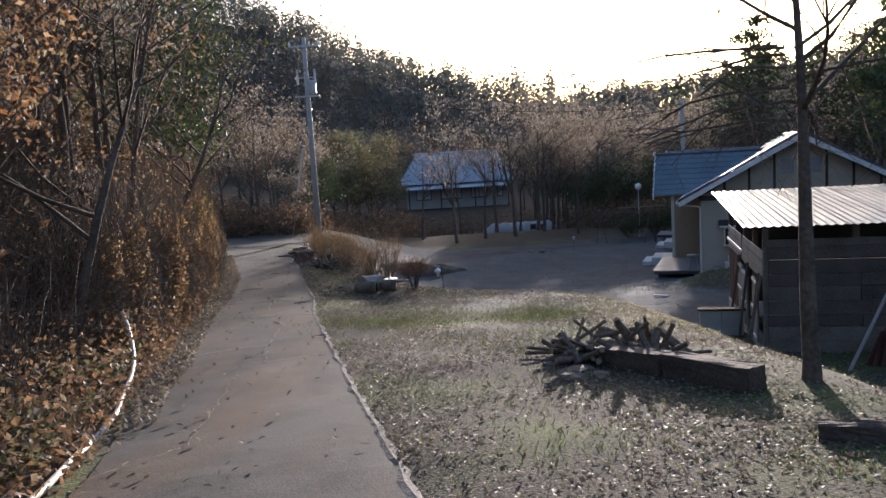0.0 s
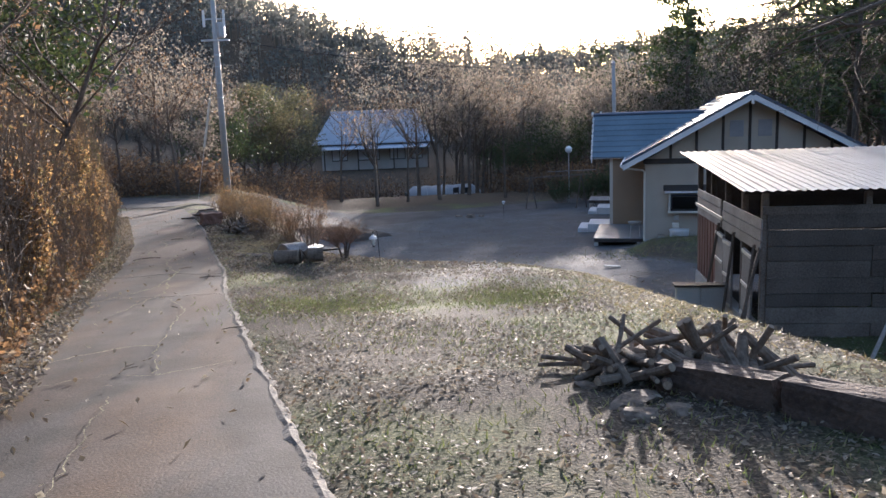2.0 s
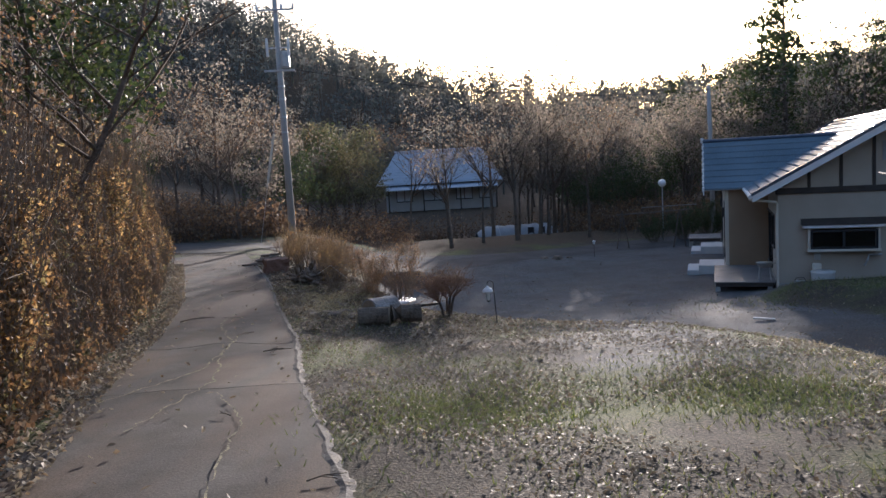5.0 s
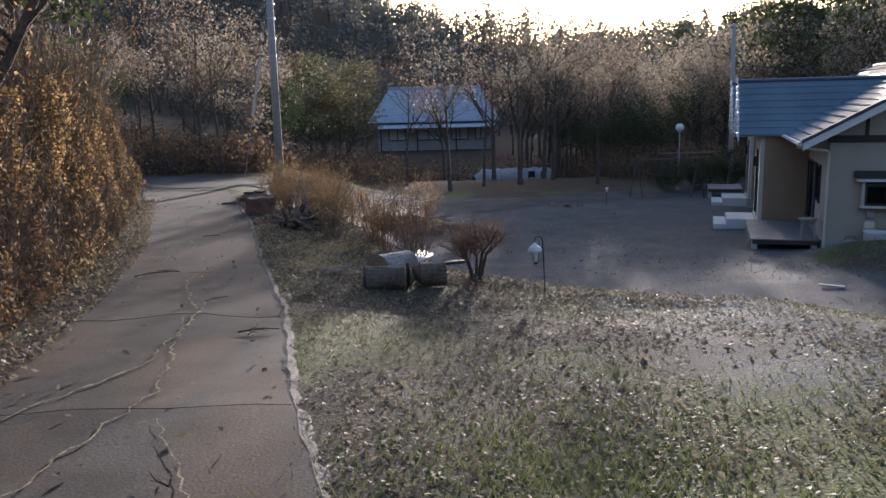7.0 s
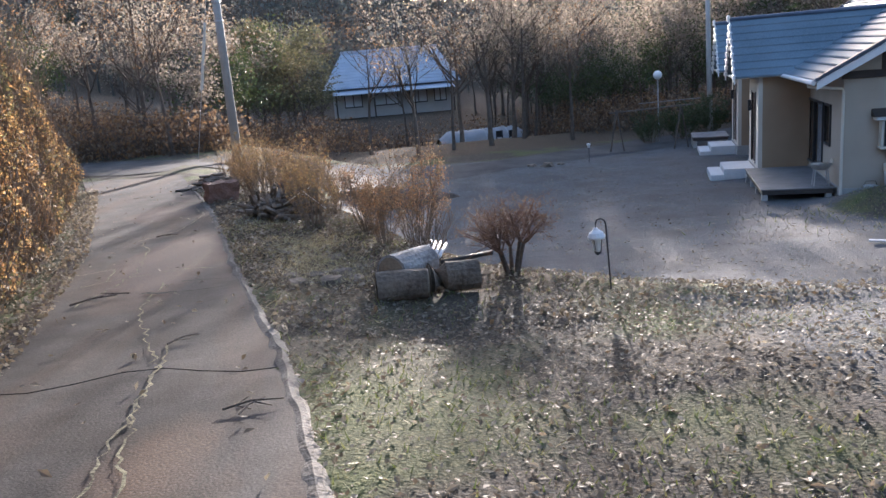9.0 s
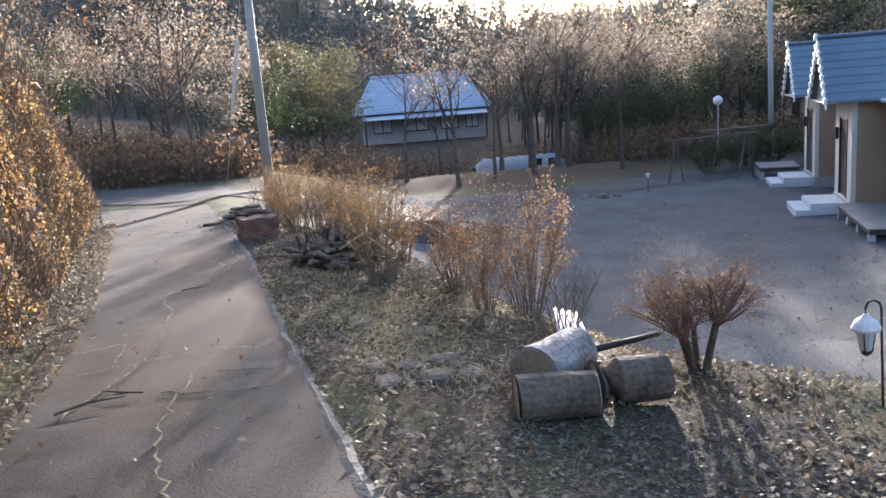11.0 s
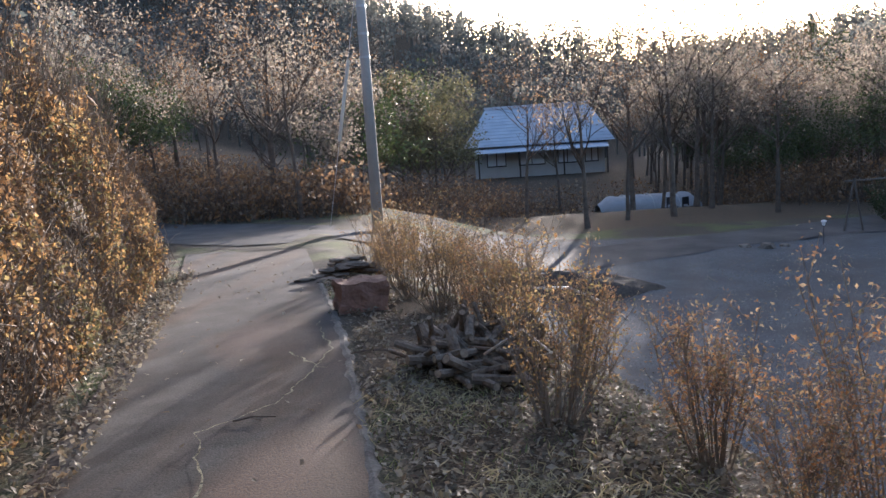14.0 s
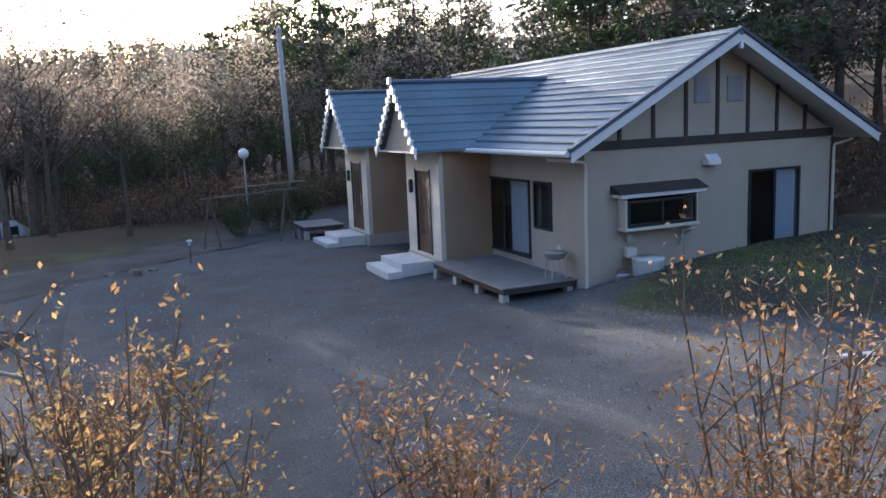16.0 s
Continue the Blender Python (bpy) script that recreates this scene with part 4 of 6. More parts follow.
def make_globe_lamp():
    z = ground_z(11.1, 45.9)
    p = thing("garden_lamp", pose(11.1, 45.9, z), "white globe lamp on a thin post at the yard's edge", "lamp")
    part("post", tube([(0, 0, -0.1), (0, 0, 2.75)], 0.03, 8), MAT_STEEL, p)
    bm = bmesh.new()
    bmesh.ops.create_uvsphere(bm, u_segments=20, v_segments=12, radius=0.19)
    bmesh.ops.translate(bm, verts=bm.verts[:], vec=(0, 0, 2.92))
    part("globe", bm, MAT_WHITE, p, "white globe shade", smooth=True)
    part("collar", tube([(0, 0, 2.70), (0, 0, 2.78)], (0.05, 0.08), 10), MAT_STEEL, p)


make_globe_lamp()


def make_solar_lamp(x, y, h, label):
    p = thing("solar_lamp", pose(x, y, ground_z(x, y)), label, "lamp", "solar garden lamps")
    part("stake", tube([(0, 0, -0.1), (0, 0, h - 0.16)], 0.009, 6), MAT_BLACK, p)
    part("lantern", tube([(0, 0, h - 0.17), (0, 0, h - 0.15), (0, 0, h - 0.05)], (0.03, 0.042, 0.05), 10), MAT_LENS, p, "clear lantern body")
    part("cap", tube([(0, 0, h - 0.05), (0, 0, h - 0.03), (0, 0, h)], (0.085, 0.08, 0.03), 12), MAT_WHITE, p, "pale domed cap")


def make_hook_lantern():
    x, y = -0.13, 17.95
    p = thing("garden_lantern", pose(x, y, ground_z(x, y), 0, -3, 0), "small lantern with a pale cap hanging from a hooked garden stake", "lantern")
    top = 0.62
    hook = [(0, 0, -0.12), (0, 0, 0.3), (0, 0, top - 0.03), (-0.01, 0, top), (-0.04, 0, top + 0.02), (-0.075, 0, top + 0.015), (-0.09, 0, top - 0.02), (-0.09, 0, top - 0.05)]
    part("stake", tube(hook, 0.007, 6), MAT_BLACK, p, "thin black hooked stake")
    c = (-0.09, 0)
    part("cap", tube([(*c, top - 0.145), (*c, top - 0.13), (*c, top - 0.095), (*c, top - 0.07), (*c, top - 0.05)], (0.075, 0.078, 0.06, 0.025, 0.012), 14), MAT_WHITE, p, "pale domed cap")
    part("lantern", tube([(*c, top - 0.265), (*c, top - 0.25), (*c, top - 0.146)], (0.022, 0.032, 0.048), 10), MAT_LENS, p, "clear tapering lantern glass")
    part("base", tube([(*c, top - 0.295), (*c, top - 0.28), (*c, top - 0.266)], (0.008, 0.03, 0.026), 10), MAT_BLACK, p)
    for k in range(4):
        a = math.pi / 4 + k * math.pi / 2
        part("bar", tube([(c[0] + 0.05 * math.cos(a), 0.05 * math.sin(a), top - 0.146), (c[0] + 0.03 * math.cos(a), 0.03 * math.sin(a), top - 0.268)], 0.004, 4), MAT_BLACK, p)


MAT_LENS = material("frosted_plastic", (0.6, 0.6, 0.58), (0.7, 0.7, 0.68), 0.3, 4, 30, 0.0)
make_hook_lantern()
make_solar_lamp(6.6, 41.5, 0.75, "small solar garden lamp at the far edge of the yard")


def make_drying_stand():
    z = ground_z(9.3, 44.0)
    p = thing("drying_stand", pose(8.5, 43.8, z, 0, 0, -12), "wooden pole frame for drying at the yard's edge", "drying stand")
    for x in (0.0, 2.6):
        for s in (-1, 1):
            part("leg", tube([(x + s * 0.3, 0, -0.1), (x, 0, 1.75)], 0.035, 6), MAT_PLANK, p)
    part("bar", tube([(-0.3, 0, 1.66), (3.1, 0, 1.78)], 0.03, 6), MAT_PLANK, p)
    part("bar", tube([(0.9, 0.1, 1.95), (3.4, 0.1, 2.0)], 0.025, 6), MAT_PALEPLANK, p)


make_drying_stand()


def make_far_house():
    h = thing("farmhouse", pose(1.2, 84.0, -3.7, 0, 0, -4), "distant farmhouse with a pale blue-grey hipped roof", "house")
    part("wall", box(-5.2, 5.4, 0, 6.5, 0, 2.7), MAT_FARWALL, h)
    bm = bmesh.new()
    low = [bm.verts.new(v) for v in ((-6.0, -0.9, 2.62), (6.2, -0.9, 2.62), (6.2, 7.4, 2.62), (-6.0, 7.4, 2.62))]
    top = [bm.verts.new(v) for v in ((-4.3, 3.2, 5.75), (4.4, 3.2, 5.75))]
    for f in ((low[0], low[1], top[1], top[0]), (low[1], low[2], top[1]), (low[2], low[3], top[0], top[1]), (low[3], low[0], top[0]), low[::-1]):
        bm.faces.new(f)
    r = part("roof", bm, MAT_FARROOF, h, "pale blue-grey roof")
    for i in range(12):
        t = (i + 0.5) / 12
        part("roof_seam", box(-6.0 + 1.7 * t, 6.2 - 1.8 * t, -0.9 + 4.1 * t - 0.03, -0.9 + 4.1 * t + 0.03, 2.62 + 3.13 * t, 2.66 + 3.13 * t), MAT_FARROOF, r)
    part("ridge", box(-4.4, 4.5, 3.0, 3.4, 5.7, 5.9), MAT_FARROOF, r)
    for x0, x1 in ((-4.2, -2.6), (-1.6, 0.6), (1.6, 3.2), (3.8, 4.9)):
        w = part("window", box(x0, x1, -0.05, 0.0, 0.9, 2.2), MAT_FRAME, h)
        part("pane", box(x0 + 0.08, (x0 + x1) / 2 - 0.04, -0.06, -0.051, 1.0, 2.1), MAT_CURTAIN, w)
        part("pane", box((x0 + x1) / 2 + 0.04, x1 - 0.08, -0.06, -0.051, 1.0, 2.1), MAT_CURTAIN, w)
    part("porch_roof", prism([(-2.2, 2.1), (-0.02, 2.5), (-0.02, 2.56), (-2.2, 2.16)], "x", -5.0, 5.6), MAT_FARROOF, h)
    for x in (-4.8, -1.5, 2.0, 5.4):
        part("porch_post", box(x, x + 0.12, -2.0, -1.88, -0.1, 2.12), MAT_TIMBER, h)


make_far_house()


def make_polytunnel():
    p = thing("polytunnel", pose(6.0, 64.0, ground_z(6.0, 64.0), 0, 0, 4), "long low tunnel of clouded white plastic in the hollow", "polytunnel")
    bm = bmesh.new()
    prev = None
    for i in range(29):
        x = -2.9 + i * 0.207
        ring = []
        for q in range(13):
            a = math.pi * q / 12
            sag = 0.05 * math.sin(i * math.pi / 4) ** 2 + 0.03 * noise.noise(Vector((x * 2, a * 2, 0)))
            end = 1 - 0.45 * max(0, abs(x) - 2.3) / 0.6
            ring.append(bm.verts.new((x, 1.5 * math.cos(a) * end, (1.05 - sag) * end * math.sin(a) ** 0.8 - 0.1)))
        if prev:
            for q in range(12):
                bm.faces.new((prev[q], ring[q], ring[q + 1], prev[q + 1]))
        prev = ring
    part("cover", bm, MAT_PLASTIC, p, "clouded white plastic sheet", smooth=True)
    for x in (-1.45, 0.0, 1.45):
        part("tie_cord", tube([(x, 1.53 * math.cos(math.pi * i / 12), 1.07 * math.sin(math.pi * i / 12) ** 0.8 - 0.1) for i in range(13)], 0.02, 5), MAT_STEEL, p)
    for x, y in ((0.7, -3.0), (1.5, -3.2)):
        d = thing("garden_chair", pose(6 + x, 64 + y, ground_z(6 + x, 64 + y), 0, 0, 20 * x), "dark slatted garden chair before the plastic tunnel", "chair", "dark garden chairs")
        for lx in (-0.2, 0.2):
            part("leg", box(lx - 0.025, lx + 0.025, -0.22, -0.17, 0, 0.42), MAT_FRAME, d)
            part("leg", box(lx - 0.025, lx + 0.025, 0.17, 0.22, 0, 0.95), MAT_FRAME, d)
        part("seat", box(-0.24, 0.24, -0.24, 0.17, 0.42, 0.46, bevel=0.01), MAT_FRAME, d)
        part("backrest", box(-0.17, 0.17, 0.18, 0.21, 0.55, 0.95, bevel=0.01), MAT_FRAME, d)


MAT_PLASTIC = material("white_plastic_sheet", (0.24, 0.25, 0.26), (0.34, 0.35, 0.36), 0.8, 2, 30, 0.2)
make_polytunnel()


# ---- logs, firewood and stones ----
def log_mesh(r, length, sides, seed, wobble=0.08):
    rnd = random.Random(seed)
    bm = tube([(0, 0, -length / 2), (rnd.gauss(0, 0.01), 0, -length / 6), (rnd.gauss(0, 0.01), 0, length / 6), (0, 0, length / 2)],
              (r * 1.04, r, r * 0.97, r * 0.95), sides, wobble=wobble, rnd=rnd)
    return bm


def make_log(name, a, b, r, bark, label, seed, group="", sides=18, cat="log"):
    a, b = Vector(a), Vector(b)
    L = (b - a).length
    m = Matrix.Translation((a + b) / 2) @ (b - a).to_track_quat("Z", "Y").to_matrix().to_4x4()
    t = thing(name, m, label, cat, group)
    part("bark", log_mesh(r, L, sides, seed, 0.03), bark, t, smooth=False)
    for s in (-1, 1):
        part("cut_end", tube([(0, 0, s * L / 2 - 0.004), (0, 0, s * (L / 2 + 0.006))], r * 0.9, sides), MAT_LOGEND, t, "pale cut end")
    return t


MAT_SILVER = material("silver_bark", (0.15, 0.14, 0.13), (0.38, 0.37, 0.35), 0.75, 5, 30, 0.5)
MAT_LOGBARK = material("mossy_bark", (0.085, 0.064, 0.046), (0.22, 0.175, 0.13), 0.9, 6, 30, 0.7)
zb = ground_z(-1.8, 18.3)
make_log("log", (-2.17, 18.22, zb + 0.13), (-1.71, 18.20, zb + 0.13), 0.14, MAT_LOGBARK, "thick cut log with mossy bark lying on the lawn", 1)
make_log("log", (-1.68, 18.34, zb + 0.13), (-1.24, 18.36, zb + 0.13), 0.14, MAT_LOGBARK, "thick pale cut log lying on the lawn", 2)
make_log("log", (-2.02, 18.45, zb + 0.19), (-1.66, 18.85, zb + 0.17), 0.165, MAT_SILVER, "large silver-barked log behind the other logs", 3)


def make_beam(a, b, w, label, seed):
    a, b = Vector((*a, ground_z(*a) + w / 2 - 0.01)), Vector((*b, ground_z(*b) + w / 2 - 0.01))
    L = (b - a).length
    rnd = random.Random(seed)
    m = Matrix.Translation((a + b) / 2) @ (b - a).to_track_quat("X", "Z").to_matrix().to_4x4()
    bm = box(-L / 2, L / 2, -w / 2, w / 2, -w / 2, w / 2)
    bmesh.ops.subdivide_edges(bm, edges=bm.edges[:], cuts=5, use_grid_fill=True)
    for v in bm.verts:
        v.co += Vector((rnd.uniform(-1, 1), rnd.uniform(-1, 1), rnd.uniform(-1, 1))) * 0.006
    me = part("timber_beam", bm, MAT_BEAM, None, smooth=False)
    me.matrix_world = m
    tagged(me, label, "beam", "squared beams on the lawn")


MAT_BEAM = material("dark_old_beam", (0.05, 0.035, 0.028), (0.11, 0.08, 0.06), 0.9, 4, 35, 0.6)
make_beam((1.42, 7.42), (1.84, 6.76), 0.20, "short dark squared timber beam on the lawn", 1)
make_beam((1.87, 6.71), (2.34, 5.98), 0.21, "longer dark squared timber beam on the lawn", 2)


make_beam((2.2, 4.68), (2.62, 4.5), 0.12, "short half-buried dark timber in the leaf litter", 3)


def make_low_wall():
    w = thing("retaining_wall", pose(5.15, 16.3, -2.9, 0, 0, -13), "low grey concrete wall with a black coping beside the shed", "wall")
    part("block", box(0.0, 0.42, 0.0, 0.16, 0.0, 1.1, bevel=0.008), MAT_BLOCK, w)
    part("block", box(0.424, 0.86, 0.0, 0.16, 0.0, 1.1, bevel=0.008), MAT_BLOCK, w)
    part("coping", box(-0.04, 0.9, -0.04, 0.2, 1.1, 1.14, bevel=0.006), MAT_BLACK, w, "black coping")


make_low_wall()


def make_board_pile():
    t = thing("board_pile", pose(6.75, 12.7, ground_z(6.75, 12.7)), "dull red boards leaning together by the shed", "boards")
    r = random.Random(14)
    for k in range(5):
        part("board", box(-0.09, 0.09, -0.012, 0.012, 0.0, r.uniform(0.7, 1.05), bevel=0.004, m=pose(0.1 * k, -0.05 * k, 0.0, r.uniform(18, 30), r.uniform(-28, 14), r.uniform(-20, 20))), MAT_RUST, t)
    part("pole", tube([(-0.5, -0.3, -0.05), (0.35, 0.1, 1.15)], 0.03, 7), MAT_PALEPLANK, t, "pale leaning pole")


make_board_pile()


def firewood_templates():
    out = []
    for i, (r, L) in enumerate(((0.024, 0.45), (0.032, 0.5), (0.018, 0.62), (0.042, 0.36))):
        t = thing("firewood_log", pose(0, 0, 0), "split firewood log with rough grey bark", "firewood")
        part("bark", log_mesh(r, L, 8, 60 + i, 0.14), MAT_LOGBARK, t)
        for s in (-1, 1):
            part("cut_end", tube([(0, 0, s * L / 2 - 0.003), (0, 0, s * (L / 2 + 0.004))], r * 0.85, 8), MAT_LOGEND, t)
        out.append(t)
    return out


def heap(templates, cx, cy, sx, sy, high, n, seed, group, turn=0):
    """Logs thrown on a heap: flat below, at all angles above, some standing against the rest."""
    rnd = random.Random(seed)
    for i in range(n):
        t = templates[i % len(templates)]
        a, q = rnd.uniform(0, 6.283), math.sqrt(rnd.random())
        u, v = math.cos(a) * q * sx, math.sin(a) * q * sy
        x, y = cx + u * math.cos(turn) - v * math.sin(turn), cy + u * math.sin(turn) + v * math.cos(turn)
        up = high * (1 - q) * rnd.uniform(0.3, 1.0) + 0.04
        tilt = rnd.gauss(88, 16) if rnd.random() < 0.82 else rnd.uniform(30, 60)
        lift = 0.14 * abs(math.cos(radians(tilt)))
        m = pose(x, y, ground_z(x, y) + up + lift, 0, 0, rnd.uniform(0, 360)) @ pose(0, 0, 0, tilt, 0, 0)
        c = copy_thing(t, m)
        c["group"] = group


FW = firewood_templates()
heap(FW, 1.60, 7.72, 0.66, 0.40, 0.22, 84, 5, "firewood heap by the beams", -0.5)
heap(FW, -3.5, 23.95, 0.5, 0.65, 0.26, 95, 6, "firewood heap beside the lane", 0.3)
for i, t in enumerate(FW):
    x, y = 1.2 + 0.12 * i, 7.95 - 0.06 * i
    t.matrix_world = pose(x, y, ground_z(x, y) + 0.05, 0, 0, 60 + 25 * i) @ pose(0, 0, 0, 90, 0, 0)
    t["group"] = "firewood heap by the beams"


def stone_mesh(seed, sx, sy, sz):
    bm = bmesh.new()
    bmesh.ops.create_icosphere(bm, subdivisions=2, radius=1.0)
    for v in bm.verts:
        k = 1 + 0.45 * noise.noise(v.co * 1.4 + Vector((seed * 7.3, 0, 0))) + 0.2 * noise.noise(v.co * 3.5 + Vector((0, seed * 3.1, 0)))
        v.co = Vector((v.co.x * sx * k, v.co.y * sy * k, min(v.co.z * k, 0.7) * sz))
    return bm


def make_stone(x, y, sx, sy, sz, seed, label="rough grey-brown field stone", mat=None, group="stones in the grass", z=None):
    ob = part("stone", stone_mesh(seed, sx, sy, sz), mat or MAT_STONE, None)
    ob.matrix_world = pose(x, y, (ground_z(x, y) if z is None else z) + sz * 0.05, 0, 0, seed * 47)
    tagged(ob, label, "stone", group)


for i, (x, y, a, b, c) in enumerate(((1.12, 7.15, 0.2, 0.12, 0.05), (1.3, 6.9, 0.1, 0.08, 0.05), (0.95, 7.6, 0.09, 0.06, 0.04), (1.05, 6.85, 0.13, 0.08, 0.06),
                                     (-2.6, 18.85, 0.14, 0.11, 0.09), (-2.9, 18.75, 0.13, 0.1, 0.07), (-2.75, 19.15, 0.12, 0.1, 0.07), (-2.5, 19.3, 0.15, 0.1, 0.08),
                                     (-3.0, 19.1, 0.09, 0.07, 0.05), (-2.35, 18.95, 0.1, 0.08, 0.06), (-3.7, 24.9, 0.16, 0.12, 0.07), (-4.0, 25.4, 0.14, 0.1, 0.06),
                                     (4.9, 41.4, 0.3, 0.22, 0.2), (4.4, 41.7, 0.2, 0.18, 0.12), (5.5, 41.6, 0.15, 0.15, 0.1), (-2.6, 20.2, 0.12, 0.09, 0.05), (-3.15, 20.5, 0.12, 0.1, 0.05))):
    make_stone(x, y, a, b, c, i + 1)
# stack of flat dark stones at the lane's end
rnd = random.Random(9)
for i in range(34):
    x, y = -5.5 + rnd.gauss(0, 0.3), 29.8 + rnd.gauss(0, 0.3)
    make_stone(x, y, rnd.uniform(0.14, 0.26), rnd.uniform(0.12, 0.2), 0.045, 30 + i, "flat dark stone on a heap beside the lane", group="heap of flat stones", z=road_z(y) + 0.02 + 0.3 * max(0, 1 - math.hypot(x + 5.5, y - 29.8) / 0.6) * (i / 34))


def make_bale():
    bm = box(-0.29, 0.29, -0.2, 0.2, 0.0, 0.36)
    bmesh.ops.subdivide_edges(bm, edges=bm.edges[:], cuts=6, use_grid_fill=True)
    for v in bm.verts:
        v.co += Vector((noise.noise(v.co * 7), noise.noise(v.co * 7 + Vector((5, 0, 0))), noise.noise(v.co * 7 + Vector((0, 5, 0))))) * 0.05
    ob = part("stump_block", bm, MAT_BRICKISH, None)
    ob.matrix_world = pose(-4.85, 26.75, road_z(26.75) - 0.02, 0, 0, 20)
    tagged(ob, "rough red-brown block standing beside the lane", "block")


make_bale()


def make_soil_heap():
    bm = bmesh.new()
    bmesh.ops.create_grid(bm, x_segments=44, y_segments=22, size=1.0)
    for v in bm.verts:
        r = math.hypot(v.co.x, v.co.y)
        k = max(0.0, 1 - r) ** 0.7
        n = noise.noise(Vector((v.co.x * 5, v.co.y * 4, 1)))
        v.co = Vector((v.co.x * 3.6, v.co.y * 1.2, k * (0.55 + 0.3 * n) - 0.06))
    ob = part("soil_mound", bm, MAT_SOIL, None, smooth=True)
    ob.matrix_world = pose(-1.2, 36.6, ground_z(-0.2, 36.6), 0, 6, 8)
    tagged(ob, "long low heap of dark soil in the yard", "soil heap")


MAT_SOIL = material("dark_soil", (0.035, 0.028, 0.022), (0.09, 0.07, 0.05), 0.95, 3, 20, 0.9)
make_soil_heap()


def pipe_run(name, pts, r, mat, label, cat, group=""):
    ob = part(name, tube(pts, r, 8), mat, None, smooth=True)
    tagged(ob, label, cat, group)


for i in range(4):
    x = -1.50 + i * 0.055
    pipe_run("pipe", [(x, 20.2, ground_z(x, 20.2) + 0.16), (x - 0.18, 19.1, ground_z(x - 0.18, 19.1) + 0.14 + 0.01 * i)], 0.022, MAT_WHITE, "white plastic pipe lying behind the logs", "pipe", "white pipes behind the logs")
pipe_run("pipe", [(-1.5, 19.05, ground_z(-1.5, 19.05) + 0.12), (-0.95, 19.3, ground_z(-0.95, 19.3) + 0.16)], 0.024, MAT_BLACK, "short black pipe behind the logs", "pipe")


def bank_point(y, d, h):
    return (road_left(y) - d, y, road_z(y) + h)


pipe_run("hose", [bank_point(3.2, 0.1, 0.06), bank_point(4.4, 0.12, 0.06), bank_point(5.45, 0.12, 0.06)], 0.022, MAT_HOSE, "cream plastic pipe along the foot of the bank", "pipe", "cream pipes on the bank")
pts = [(5.5, 0.10, 0.06), (6.4, 0.08, 0.06), (7.2, 0.14, 0.07), (7.9, 0.2, 0.09), (8.5, 0.28, 0.12), (9.0, 0.37, 0.16), (9.3, 0.44, 0.28), (9.45, 0.5, 0.45), (9.5, 0.56, 0.62)]
pipe_run("hose", [bank_point(*p) for p in pts], 0.022, MAT_HOSE, "cream plastic pipe curving up the bank", "pipe", "cream pipes on the bank")
pipe_run("branch", [(-3.3, 24.9, -1.35), (-2.94, 25.3, -1.1), (-2.5, 25.8, -1.22), (-2.1, 26.3, -1.5), (-1.75, 26.7, -1.83)], 0.014, MAT_HOSE, "pale bare branch arching out of the shrubs", "branch")
pipe_run("branch", [(-3.4, 23.4, -1.2), (-3.1, 23.4, -1.02), (-2.75, 23.2, -1.3)], 0.010, MAT_HOSE, "pale bare branch low in the shrubs", "branch")

# ---- small things about the house ----
def make_tank():
    t = thing("water_tub", HOUSE @ pose(1.15, -0.55, 0.30), "pale plastic tub under the bay window", "tub")
    bm = tube([(0, 0, 0), (0, 0, 0.05), (0, 0, 0.5), (0, 0, 0.56)], (0.27, 0.29, 0.32, 0.34), 20)
    part("body", bm, MAT_LENS, t, smooth=True)
    b = thing("bucket", HOUSE @ pose(0.55, -0.5, 0.25), "grey bucket beside the plastic tub", "bucket")
    part("body", tube([(0, 0, 0), (0, 0, 0.3), (0, 0, 0.32)], (0.12, 0.15, 0.16), 14), MAT_STEEL, b, smooth=True)
    part("handle", tube([(-0.15, 0, 0.31), (-0.1, 0, 0.42), (0.1, 0, 0.42), (0.15, 0, 0.31)], 0.008, 5), MAT_BLACK, b)
    s = thing("wash_stand", HOUSE @ pose(-0.35, 0.6, 0.42), "grey wash stand on the deck", "wash stand")
    for x in (-0.18, 0.18):
        for y in (-0.14, 0.14):
            part("leg", tube([(x, y, 0), (x * 0.8, y * 0.8, 0.42)], 0.015, 6), MAT_STEEL, s)
    part("basin", tube([(0, 0, 0.4), (0, 0, 0.44), (0, 0, 0.54), (0, 0, 0.55)], (0.12, 0.2, 0.25, 0.26), 16), MAT_BLOCK, s, "shallow grey basin", smooth=True)
    f = thing("flower_pot", HOUSE @ pose(-1.62, 6.25, 0.0), "small brown flower pot beside the doorstep", "flower pot")
    part("pot", tube([(0, 0, -0.05), (0, 0, 0.2), (0, 0, 0.23)], (0.09, 0.13, 0.14), 12), MAT_BRICKISH, f)
    part("soil", tube([(0, 0, 0.2), (0, 0, 0.215)], 0.12, 12), MAT_SOIL, f)
    k = part("plank_scrap", box(-0.5, 0.5, -0.05, 0.05, 0.0, 0.03, bevel=0.004), MAT_PALE, None)
    k.matrix_world = pose(6.25, 23.4, ground_z(6.25, 23.4) + 0.02, 0, 0, -35)
    k.scale = (0.45, 1, 1)
    tagged(k, "short white board lying on the gravel", "board")


make_tank()


